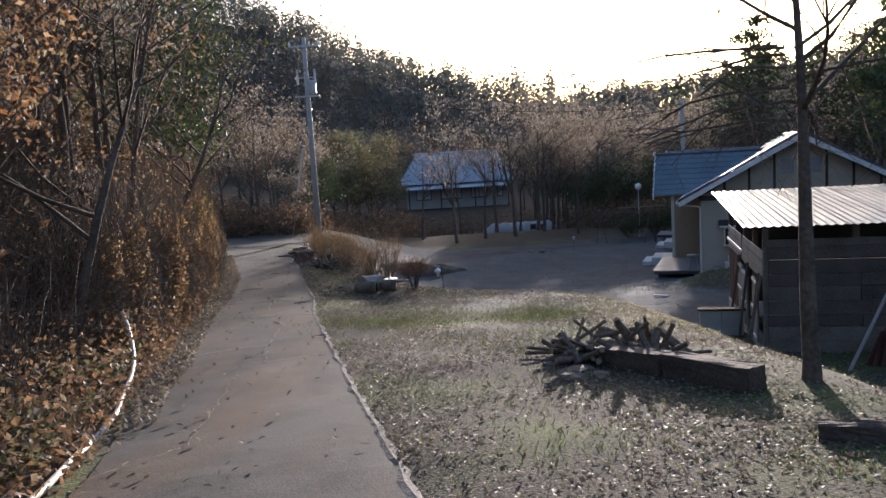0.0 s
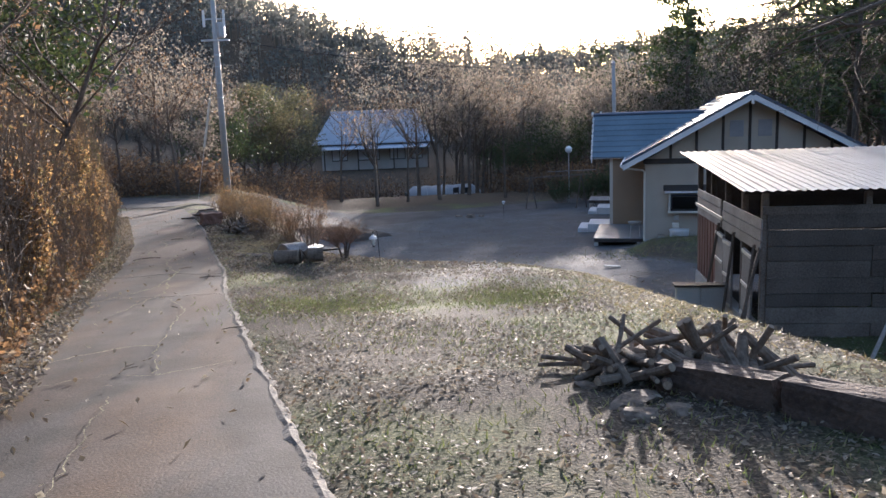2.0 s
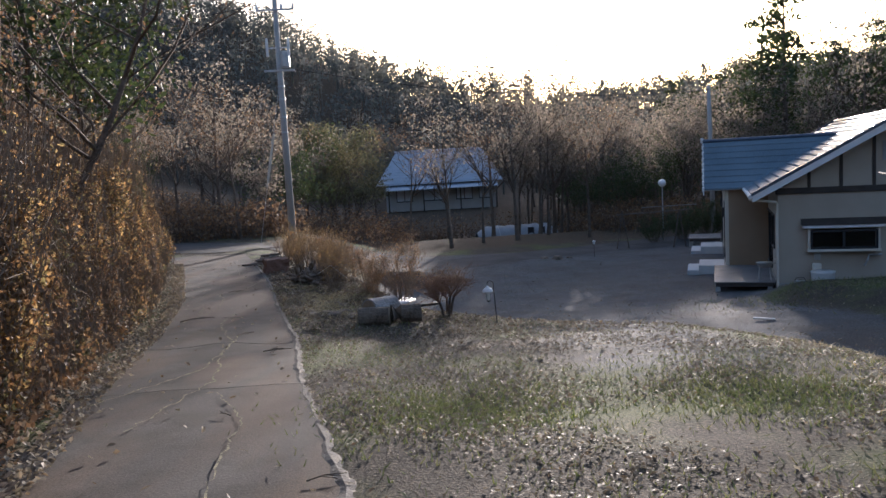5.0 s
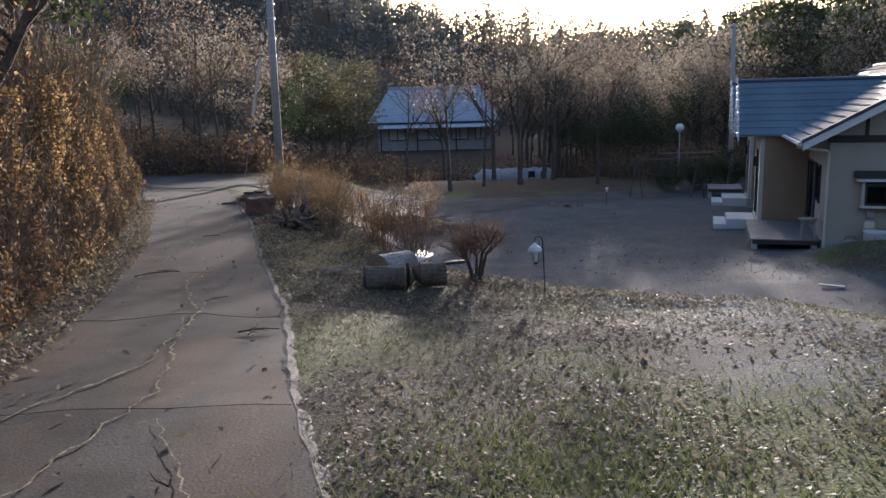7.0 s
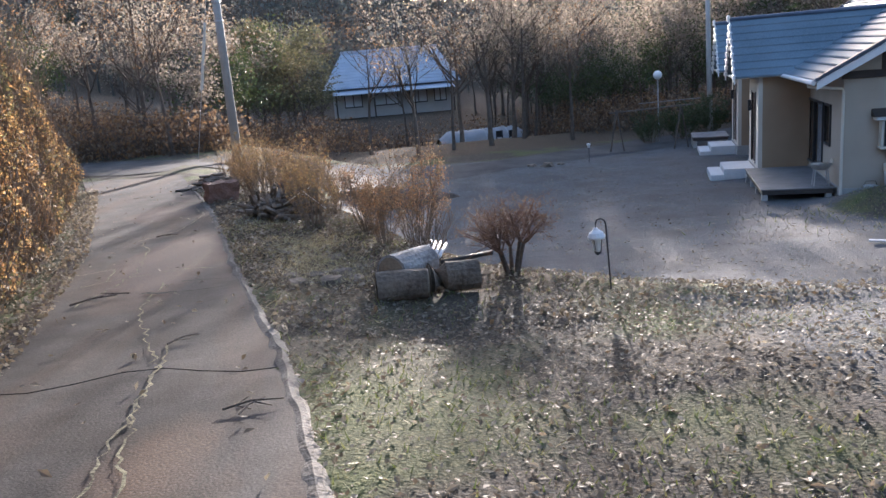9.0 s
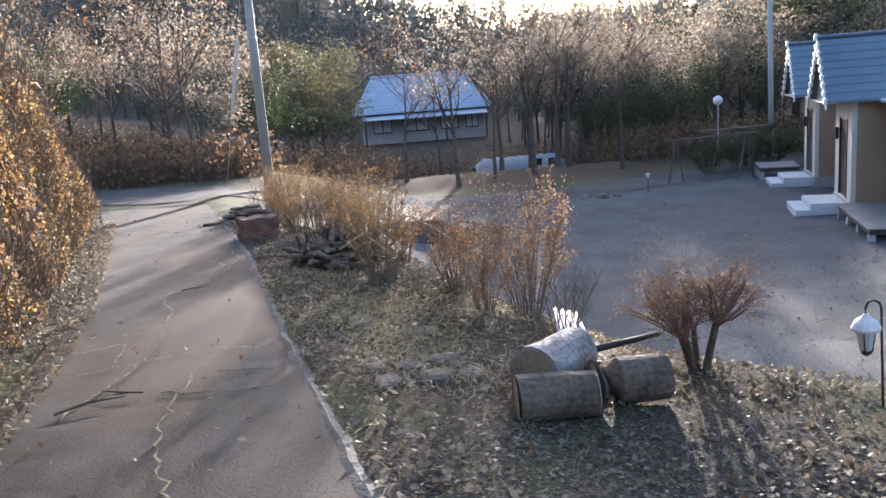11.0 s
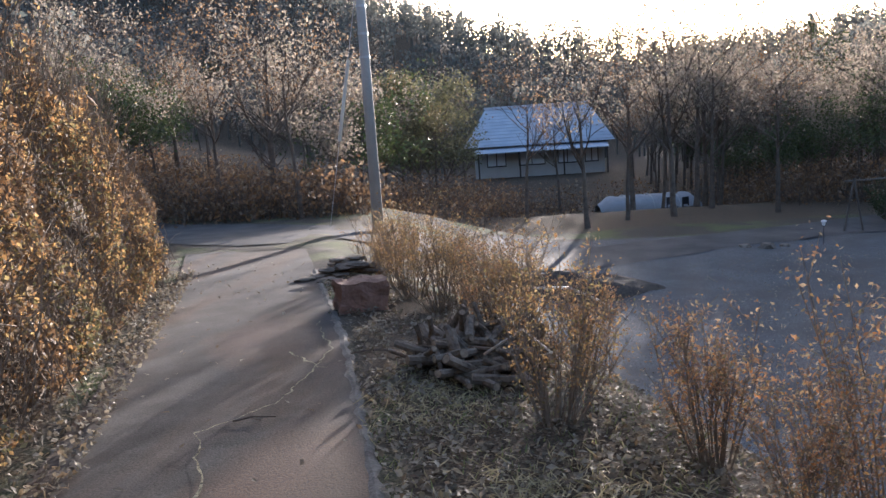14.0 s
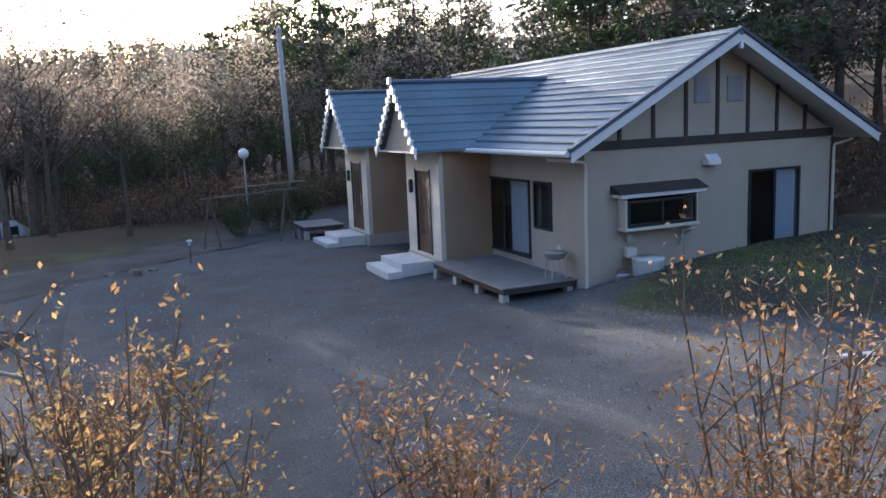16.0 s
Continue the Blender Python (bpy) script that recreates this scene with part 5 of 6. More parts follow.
def make_twig(x, y, turn, size, seed):
    rnd = random.Random(seed)
    bm = tube([(0, 0, 0.012), (0.15, 0.03, 0.02), (0.32, 0.0, 0.012)], (0.007, 0.006, 0.003), 5)
    for k in range(3):
        a = rnd.uniform(0.06, 0.22)
        add_tube(bm, [(a, 0.01, 0.015), (a + 0.08, rnd.choice((-1, 1)) * rnd.uniform(0.05, 0.1), 0.02)], (0.004, 0.002), 4)
    ob = part("twig", bm, MAT_BARK, None)
    on_road = road_left(y) < x < road_right(y)
    ob.matrix_world = pose(x, y, road_z(y) + 0.012 if on_road else ground_z(x, y) + 0.01, 0, 0, turn) @ Matrix.Diagonal((size, size, size, 1))
    tagged(ob, "dry brown twig fallen on the lane", "twig", "twigs on the lane")


for i, (x, y, turn, size) in enumerate(((-3.05, 15.4, 10, 1.0), (-2.95, 15.3, 60, 0.7), (-4.95, 18.7, 30, 1.3), (-4.5, 19.0, 160, 1.0), (-2.4, 8.9, 80, 0.8),
                                        (-1.9, 10.6, 20, 0.7), (-3.7, 17.0, 45, 0.8), (-5.1, 22.6, 10, 0.9), (-4.6, 24.4, 5, 1.1), (-2.7, 12.3, 130, 0.6))):
    make_twig(x, y, turn, size, 200 + i)


# ---- trees and shrubs ----
class Bag:
    """Vertices and faces gathered for one mesh."""

    def __init__(self):
        self.v, self.f = [], []

    def tube(self, pts, radii, sides=4):
        base = len(self.v)
        for i, p in enumerate(pts):
            d = (pts[min(i + 1, len(pts) - 1)] - pts[max(i - 1, 0)])
            d = d.normalized() if d.length > 1e-6 else Vector((0, 0, 1))
            a = d.orthogonal().normalized()
            b = d.cross(a)
            for k in range(sides):
                t = 2 * math.pi * k / sides
                self.v.append(tuple(p + (a * math.cos(t) + b * math.sin(t)) * radii[i]))
        for i in range(len(pts) - 1):
            for k in range(sides):
                q = base + i * sides
                self.f.append((q + k, q + (k + 1) % sides, q + sides + (k + 1) % sides, q + sides + k))

    def leaf(self, p, size, rnd, flat=0.0, slim=0.5):
        n = Vector((rnd.gauss(0, 1), rnd.gauss(0, 1), rnd.gauss(0, 1) + flat)).normalized()
        a = n.orthogonal().normalized()
        a = (a * math.cos(t := rnd.uniform(0, 6.283)) + n.cross(a) * math.sin(t)).normalized()
        b = n.cross(a)
        q = len(self.v)
        s, w = size * rnd.uniform(0.6, 1.3), size * slim * rnd.uniform(0.7, 1.2)
        self.v += [tuple(p - a * s * 0.5), tuple(p + b * w * 0.5 + n * s * 0.08), tuple(p + a * s * 0.5), tuple(p - b * w * 0.5 + n * s * 0.08)]
        self.f.append((q, q + 1, q + 2, q + 3))

    def link(self, name, mat, parent=None, smooth=False):
        return mesh_ob(name, self.v, self.f, mat, parent, smooth)


def grow(bag, tips, p, d, length, radius, level, rnd, levels, droop=0.0, up=0.15, split=(2, 3), sides=5):
    """One limb and, from it, the next smaller ones."""
    n = 4 if level else 6
    pts, radii = [p], [radius]
    for i in range(n):
        d = (d + Vector((rnd.gauss(0, 0.13), rnd.gauss(0, 0.13), rnd.gauss(0, 0.1) + up * 0.3 - droop * 0.2))).normalized()
        pts.append(pts[-1] + d * length / n)
        radii.append(radius * (1 - 0.55 * (i + 1) / n) if level < levels else radius * (1 - 0.85 * (i + 1) / n))
    bag.tube(pts, radii, max(3, sides - level))
    if level >= levels:
        tips += pts[1:]
        return
    kids = rnd.randint(*split) + (2 if level == 0 else 1)
    for k in range(kids):
        t = rnd.uniform(0.35 if level == 0 else 0.25, 1.0)
        i = min(int(t * n), n - 1)
        q = pts[i].lerp(pts[i + 1], t * n - i)
        side = Vector((rnd.gauss(0, 1), rnd.gauss(0, 1), rnd.gauss(0, 0.35))).normalized()
        nd = (d * 0.55 + side * 0.8 + Vector((0, 0, up))).normalized()
        grow(bag, tips, q, nd, length * rnd.uniform(0.42, 0.68), radii[i] * rnd.uniform(0.45, 0.65), level + 1, rnd, levels, droop, up, split, sides)


def make_tree(seed, height, leaf_mat, leaf_n, leaf_size, label, levels=4, bark=None, lean=(0, 0), trunk=0.5, radius=None, spread_out=0.25, up=0.15, name="tree", slim=0.6, split=(2, 3)):
    """A tapered trunk with limbs, twigs and a crown of single leaves, gaps between."""
    rnd = random.Random(seed)
    t = thing(name, pose(0, 0, 0), label, "tree")
    wood, twigs, crown, tips = Bag(), Bag(), Bag(), []
    r = radius or height * 0.016
    p, d = Vector((0, 0, -0.3)), Vector((lean[0], lean[1], 1)).normalized()
    pts, radii = [p], [r * 1.25]
    for i in range(8):
        d = (d + Vector((rnd.gauss(0, 0.06), rnd.gauss(0, 0.06), 0.05))).normalized()
        pts.append(pts[-1] + d * height * 0.8 / 8)
        radii.append(r * (1 - 0.8 * (i + 1) / 8))
    wood.tube(pts, radii, 8)
    for k in range(rnd.randint(8, 11)):
        i = rnd.randint(int(8 * trunk), 7)
        q = pts[i].lerp(pts[i + 1], rnd.random())
        side = Vector((rnd.gauss(0, 1), rnd.gauss(0, 1), 0)).normalized()
        grow(twigs, tips, q, (side + Vector((0, 0, 0.5 + up))).normalized(), height * rnd.uniform(spread_out, spread_out + 0.2), radii[i] * 0.55, 1, rnd, levels, up=up, split=split)
    for i in range(leaf_n):
        q = tips[rnd.randrange(len(tips))]
        crown.leaf(q + Vector((rnd.gauss(0, 1), rnd.gauss(0, 1), rnd.gauss(0, 1))) * leaf_size * 1.6, leaf_size, rnd, slim=slim)
    wood.link("trunk", bark or MAT_BARK, t, True)
    twigs.link("branchwork", bark or MAT_BARK, t, True)
    if leaf_n:
        crown.link("crown", leaf_mat, t)
    return t


def make_pine(seed, height, label):
    """A tall conifer with a bare lower trunk and tiers of drooping boughs."""
    rnd = random.Random(seed)
    t = thing("conifer", pose(0, 0, 0), label, "tree")
    wood, boughs, crown = Bag(), Bag(), Bag()
    top = Vector((rnd.uniform(-0.3, 0.3), rnd.uniform(-0.3, 0.3), height))
    wood.tube([Vector((0, 0, -0.3)), top * 0.5, top], [height * 0.014, height * 0.010, 0.02], 7)
    for i in range(46):
        h = rnd.uniform(0.42, 0.99)
        a = rnd.uniform(0, 6.283)
        L = height * 0.23 * (1.12 - h) / 0.7 * rnd.uniform(0.7, 1.2) + 0.3
        q = top * h
        e = q + Vector((math.cos(a) * L, math.sin(a) * L, L * rnd.uniform(-0.25, 0.2)))
        boughs.tube([q, q.lerp(e, 0.5) + Vector((0, 0, 0.1)), e], [0.04, 0.025, 0.008], 3)
        for k in range(26):
            s = rnd.uniform(0.25, 1.05)
            c = q.lerp(e, s) + Vector((rnd.gauss(0, 0.22), rnd.gauss(0, 0.22), rnd.gauss(-0.05, 0.16)))
            crown.leaf(c, 0.42, rnd, flat=0.8, slim=0.4)
    wood.link("trunk", MAT_BARK, t, True)
    boughs.link("boughwork", MAT_BARK, t)["kind"] = "stuff"
    crown.link("crown", LEAF_GREEN, t)
    return t


def make_shrub(seed, height, width, leaf_n, label, mat, stems=26, leaf_size=0.03, low=0.14):
    rnd = random.Random(seed)
    t = thing("shrub", pose(0, 0, 0), label, "shrub")
    wood, leaves, spots = Bag(), Bag(), []
    for i in range(stems):
        a, r = rnd.uniform(0, 6.283), width * math.sqrt(rnd.random()) * 0.5
        b = Vector((math.cos(a), math.sin(a), 0)) * r * 0.22 + Vector((0, 0, -0.08))
        tip = Vector((math.cos(a) * r, math.sin(a) * r, height * (0.35 + 0.65 * rnd.random())))
        mid = b.lerp(tip, 0.5) + Vector((rnd.gauss(0, 0.04), rnd.gauss(0, 0.04), 0.03))
        wood.tube([b, mid, tip], [0.007, 0.005, 0.002], 3)
        spots += [b.lerp(mid, s) for s in (0.6, 0.9)] + [mid.lerp(tip, s / 5) for s in range(6)]
        for k in range(4):
            q = mid.lerp(tip, rnd.uniform(0, 0.8))
            e = q + Vector((rnd.gauss(0, 0.1), rnd.gauss(0, 0.1), rnd.uniform(0.08, 0.25))) * (height ** 0.5)
            wood.tube([q, e], [0.004, 0.0015], 3)
            spots += [q.lerp(e, s) for s in (0.4, 0.7, 1.0)]
    spots = [s for s in spots if s.z > low * height]
    for i in range(leaf_n):
        q = spots[rnd.randrange(len(spots))]
        leaves.leaf(q + Vector((rnd.gauss(0, 0.035), rnd.gauss(0, 0.035), rnd.gauss(0, 0.035))), leaf_size, rnd)
    wood.link("stemwork", MAT_BARK_PALE, t)
    if leaf_n:
        leaves.link("leaves", mat, t)
    return t


def stand(x, y, turn=0, size=1.0, dz=0.0, z=None):
    return pose(x, y, (ground_z(x, y) if z is None else z) + dz, 0, 0, turn) @ Matrix.Diagonal((size, size, size, 1))


def plant(kinds, spots, group=""):
    """Puts each template once and copies it for the rest."""
    used = {}
    for i, (k, x, y, size, turn) in enumerate(spots):
        ob = kinds[k]
        m = stand(x, y, turn, size)
        if k not in used:
            used[k] = ob
            ob.scale = (1, 1, 1)
            later = (ob, m)
            used[k] = later
        else:
            c = copy_thing(ob, m)
            if group:
                c["group"] = group
    for ob, m in used.values():
        ob.matrix_world = m
        if group:
            ob["group"] = group


WOOD_KINDS = [
    make_tree(11, 8.0, LEAF_BROWN, 650, 0.14, "bare deciduous tree with a few brown leaves", up=0.25),
    make_tree(12, 7.0, LEAF_WOOD, 1700, 0.20, "leafless grey-brown tree with dense fine twigs", up=0.3),
    make_tree(13, 9.0, LEAF_WOOD, 900, 0.18, "tall thin bare tree on the wooded slope", levels=4, up=0.4, trunk=0.4),
    make_tree(14, 6.0, LEAF_GREEN, 2600, 0.17, "evergreen broadleaf tree with dark glossy leaves", levels=4, up=0.1),
    make_tree(15, 5.0, LEAF_BAMBOO, 2400, 0.16, "pale yellow-green leafy tree", levels=4, up=0.3, trunk=0.2),
    make_pine(16, 13.0, "tall dark conifer with a bare lower trunk"),
    make_tree(17, 5.0, LEAF_ORANGE, 1500, 0.12, "small tree with orange autumn leaves", levels=4, trunk=0.3),
]


def scatter_woods():
    rnd = random.Random(77)
    spots = []

    def fill(n, x0, x1, y0, y1, mix, lo, hi, keep=lambda x, y: True, gap=1.6):
        made = 0
        tries = 0
        while made < n and tries < n * 30:
            tries += 1
            x, y = rnd.uniform(x0, x1), rnd.uniform(y0, y1)
            if keep(x, y) and all((x - s[1]) ** 2 + (y - s[2]) ** 2 > gap * gap for s in spots):
                spots.append((rnd.choice(mix), x, y, rnd.uniform(lo, hi), rnd.uniform(0, 360)))
                made += 1

    # the wooded bank beside the lane
    fill(30, -16, -6, 2, 32, (0, 0, 1, 1, 2, 6, 0), 0.6, 0.95, lambda x, y: x < road_left(y) - 2.6, 1.5)
    fill(9, -24, -14, 0, 36, (1, 2, 5), 0.8, 1.2)
    # beyond the cross road, on both sides of the pole
    fill(20, -24, -7.5, 43, 56, (0, 1, 1, 2, 3), 0.6, 0.95, lambda x, y: y > 43 + max(0, -10 - x) * 0.5, 1.8)
    fill(14, -30, -4, 58, 80, (1, 2, 4, 0), 0.7, 1.0, lambda x, y: x < -0.06 * y - 1)
    fill(7, -10, -3.5, 62, 80, (4,), 0.9, 1.3)
    for k, x, y, size in ((2, 0.6, 48.6, 0.8), (0, 2.4, 50.2, 0.75), (2, 6.4, 52.5, 0.85), (0, 8.2, 49.6, 0.8), (2, 3.4, 54.5, 0.95), (1, 5.2, 56.5, 0.95), (0, -1.6, 52.0, 0.8), (2, 4.4, 50.6, 0.95), (2, 6.2, 54.2, 1.0)):
        spots.append((k, x, y, size, 97 * x))
    spots.append((0, 1.2, 66.0, 0.8, 40))
    spots.append((6, -7.2, 12.5, 1.0, 20))
    spots.append((6, -11, 27.5, 1.3, 200))
    spots.append((3, -7.2, 21.5, 0.95, 20))
    spots.append((3, -8.6, 22.5, 1.05, 90))
    spots.append((0, -9.0, 42.0, 0.72, 10))
    fill(16, -40, 6, 98, 125, (1, 2, 5, 3), 0.9, 1.2, gap=3)
    # behind the house and the shed, shading the yard
    fill(34, 21, 36, 22, 60, (5, 5, 1, 2, 3), 0.75, 1.15, lambda x, y: x > along(y, (22, 30, 45, 60), (19, 21, 21, 17)), 2)
    fill(30, 10.5, 30, 52, 80, (1, 2, 3, 1), 0.62, 0.9, gap=2)
    fill(16, 26, 44, 80, 112, (5, 2, 1), 0.8, 1.05, gap=2.5)
    fill(12, 15, 28, -4, 20, (1, 2, 5, 0), 0.8, 1.1, gap=2)
    fill(30, 7.5, 22, 54, 90, (1, 2, 1, 2, 0), 0.8, 1.1, lambda x, y: x > 0.12 * y + 0.5, 2.0)
    fill(14, -8.6, -4.6, 5, 18, (0, 2, 1, 0), 0.5, 0.8, lambda x, y: x < road_left(y) - 1.8, 0.9)
    fill(16, 19.5, 33, 25, 40, (5, 5, 3, 1), 0.75, 1.1, lambda x, y: x > 20 or y > 33, 1.9)
    fill(18, 17, 34, 56, 72, (5, 5, 2), 0.85, 1.15, lambda x, y: x > 0.28 * y, 1.9)
    fill(15, 7.5, 15, 66, 80, (1, 1, 1, 2), 0.68, 0.85, gap=1.5)
    plant(WOOD_KINDS, spots, "trees of the wooded slopes")


scatter_woods()


def far_woods():
    """The wood on the far ridges: crowns of loose leaf clumps over thin trunks, too far off to count."""
    rnd = random.Random(3)
    bag = Bag()
    n = 0
    while n < 4000:
        x, y = rnd.uniform(-170, 150), rnd.uniform(62, 300)
        if abs(x) > 0.75 * y + 12 or (y < 96 and -30 < x < 38):
            continue
        n += 1
        z = ground_z(x, y)
        h, w = rnd.uniform(5, 9.5), rnd.uniform(1.5, 2.8)
        bag.tube([Vector((x, y, z - 0.5)), Vector((x, y, z + h * 0.8))], [0.15, 0.05], 3)
        for k in range(38):
            a, r = rnd.uniform(0, 6.283), w * math.sqrt(rnd.random())
            t = rnd.random()
            p = Vector((x + math.cos(a) * r * (1 - 0.6 * t), y + math.sin(a) * r * (1 - 0.6 * t), z + h * (0.35 + 0.65 * t)))
            bag.leaf(p, 0.78, rnd, slim=0.7)
    ob = bag.link("far_woods", LEAF_FAR_HAZED)
    tagged(ob, "winter woods covering the far ridges", "woods", kind="stuff")


far_woods()


def undergrowth():
    """Dry brush at the foot of the woods, between the trunks."""
    rnd = random.Random(8)
    bag, stems = Bag(), Bag()
    zones = [(-17, -8, 3, 31, 900), (-26, -7, 41.5, 60, 1100), (13, 28, 50, 80, 900), (20, 32, 22, 52, 800), (-8, 13, 50, 68, 900), (13.5, 24, 0, 20, 500), (-16, -5, -3, 10, 400), (6, 24, 51, 57, 900), (-24, -7, 42.5, 48, 700)]
    for x0, x1, y0, y1, n in zones:
        for i in range(n):
            x, y = rnd.uniform(x0, x1), rnd.uniform(y0, y1)
            if y < 34 and x < 0 and x > road_left(y) - 1.4:
                continue
            if -1.5 < x < 9.5 and 48 < y < 63.5 or -8 < x < 13 and 46 < y < 54 and rnd.random() < 0.7:
                continue
            z, h = ground_z(x, y), rnd.uniform(0.5, 1.9)
            for s in range(3):
                e = Vector((x + rnd.gauss(0, 0.4), y + rnd.gauss(0, 0.4), z + h * rnd.uniform(0.5, 1)))
                stems.tube([Vector((x, y, z - 0.05)), e], [0.014, 0.004], 3)
            for k in range(16):
                t = rnd.random()
                bag.leaf(Vector((x + rnd.gauss(0, 0.4), y + rnd.gauss(0, 0.4), z + h * t)), 0.2, rnd)
    tagged(bag.link("undergrowth", LEAF_BROWN), "dry brown brush under the trees", "undergrowth", kind="stuff")
    tagged(stems.link("brush_stems", MAT_BARK), "thin bare stems of brush under the trees", "undergrowth", kind="stuff")


undergrowth()


def hedge_height(y):
    return along(y, (9.6, 10.4, 13, 16, 20, 28, 30.5, 31.5), (0.5, 1.5, 1.8, 2.1, 2.5, 2.8, 2.4, 0.6))


def make_hedge():
    """The bank overgrown with vines: leaves hanging in ragged columns over a tangle of stems, bare canes above."""
    rnd = random.Random(21)
    leaves, stems, dark, green = Bag(), Bag(), Bag(), Bag()

    def face(y, h):
        column = 0.75 * noise.noise(Vector((y * 0.75, h * 0.35, 4))) + 0.35 * noise.noise(Vector((y * 1.9, h * 1.2, 9)))
        return road_left(y) - 0.2 - 0.22 * h + column * ease(h / 0.7) * 0.9

    def top_at(y):
        return hedge_height(y) * (1 + 0.35 * noise.noise(Vector((y * 0.8, 0, 5))) + 0.15 * noise.noise(Vector((y * 2.6, 0, 8))))

    n = 0
    while n < 56000:
        y = rnd.uniform(9.7, 31.4)
        top = top_at(y)
        h = top * (1 - rnd.random() ** 1.2)
        if noise.noise(Vector((y * 1.2, h * 0.8, 2))) < -0.16 and rnd.random() < 0.88:
            continue
        if noise.noise(Vector((y * 3.1, h * 3.1, 6))) < -0.22 and rnd.random() < 0.7:
            continue
        n += 1
        x = face(y, h) - abs(rnd.gauss(0, 0.2))
        tone = noise.noise(Vector((y * 0.7, h * 0.8, 12))) + rnd.gauss(0, 0.2) - 0.15 * (h / top - 0.5)
        bag = dark if tone > 0.14 else green if tone < -0.42 or h < 0.3 and rnd.random() < 0.25 else leaves
        bag.leaf(Vector((x, y, road_z(y) + h)), 0.056, rnd, slim=0.65)
    for i in range(8000):
        y = rnd.uniform(9.7, 31)
        h = rnd.uniform(0, top_at(y))
        a = Vector((face(y, h) - rnd.uniform(0.0, 0.4), y, road_z(y) + h))
        e = a + Vector((rnd.uniform(-0.1, 0.25), rnd.gauss(0, 0.25), rnd.gauss(-0.05, 0.4)))
        m = a.lerp(e, 0.5) + Vector((0.06, 0, 0.08))
        stems.tube([a, m, e], [0.006, 0.005, 0.002], 3)
    for i in range(1400):
        y = rnd.uniform(9.8, 31)
        h = top_at(y) * rnd.uniform(0.7, 1.0)
        a = Vector((face(y, h) - rnd.uniform(0.0, 1.0), y, road_z(y) + h))
        e = a + Vector((rnd.gauss(0.0, 0.3), rnd.gauss(0, 0.4), rnd.uniform(0.3, 1.5)))
        stems.tube([a, a.lerp(e, 0.6) + Vector((0, 0, 0.12)), e], [0.007, 0.005, 0.002], 3)
        for k in range(4):
            (leaves if rnd.random() < 0.6 else dark).leaf(a.lerp(e, rnd.random()) + Vector((rnd.gauss(0, 0.05), rnd.gauss(0, 0.05), 0.05)), 0.055, rnd)
    hd = thing("hedge", pose(0, 0, 0), "ragged bank overgrown with golden-brown vines beside the lane", "hedge", kind="stuff")
    leaves.link("leaves", LEAF_VINE, hd)
    dark.link("old_leaves", LEAF_BROWN, hd)
    green.link("ivy", LEAF_BAMBOO, hd)
    stems.link("stemwork", MAT_BARK_PALE, hd)


make_hedge()


def make_bramble():
    """The nearer bank: fallen leaves, low green plants and arching bare stems."""
    rnd = random.Random(31)
    leaves, stems, green = Bag(), Bag(), Bag()
    for i in range(15000):
        y = rnd.uniform(1.5, 15)
        d = abs(rnd.gauss(0, 1.6)) + 0.05
        x = road_left(y) - d
        leaves.leaf(Vector((x, y, ground_z(x, y) + rnd.uniform(0.0, 0.12) + (rnd.random() < 0.3) * rnd.uniform(0, 0.5))), 0.07, rnd, flat=1.0, slim=0.7)
    for i in range(6500):
        y = rnd.uniform(2, 9.5)
        x = road_left(y) - rnd.uniform(0.3, 2.2)
        if noise.noise(Vector((x, y, 3))) > -0.1:
            green.leaf(Vector((x, y, ground_z(x, y) + rnd.uniform(0.02, 0.2))), 0.07, rnd, slim=0.7)
    for i in range(2600):
        y = rnd.uniform(2, 16)
        x = road_left(y) - rnd.uniform(0.9, 4.5)
        a = Vector((x, y, ground_z(x, y)))
        e = a + Vector((rnd.gauss(0.3, 0.4), rnd.gauss(0, 0.5), rnd.uniform(0.1, 1.3)))
        stems.tube([a, a.lerp(e, 0.5) + Vector((0, 0, 0.25)), e], [0.008, 0.006, 0.003], 3)
    tagged(leaves.link("bank_leaves", LEAF_BROWN), "brown fallen leaves on the bank beside the lane", "leaf litter", kind="stuff")
    tagged(green.link("bank_plants", LEAF_BAMBOO), "low green plants on the bank beside the lane", "plants", kind="stuff")
    tagged(stems.link("bramble_stems", MAT_BARK), "arching bare bramble stems on the bank", "bramble", kind="stuff")


make_bramble()


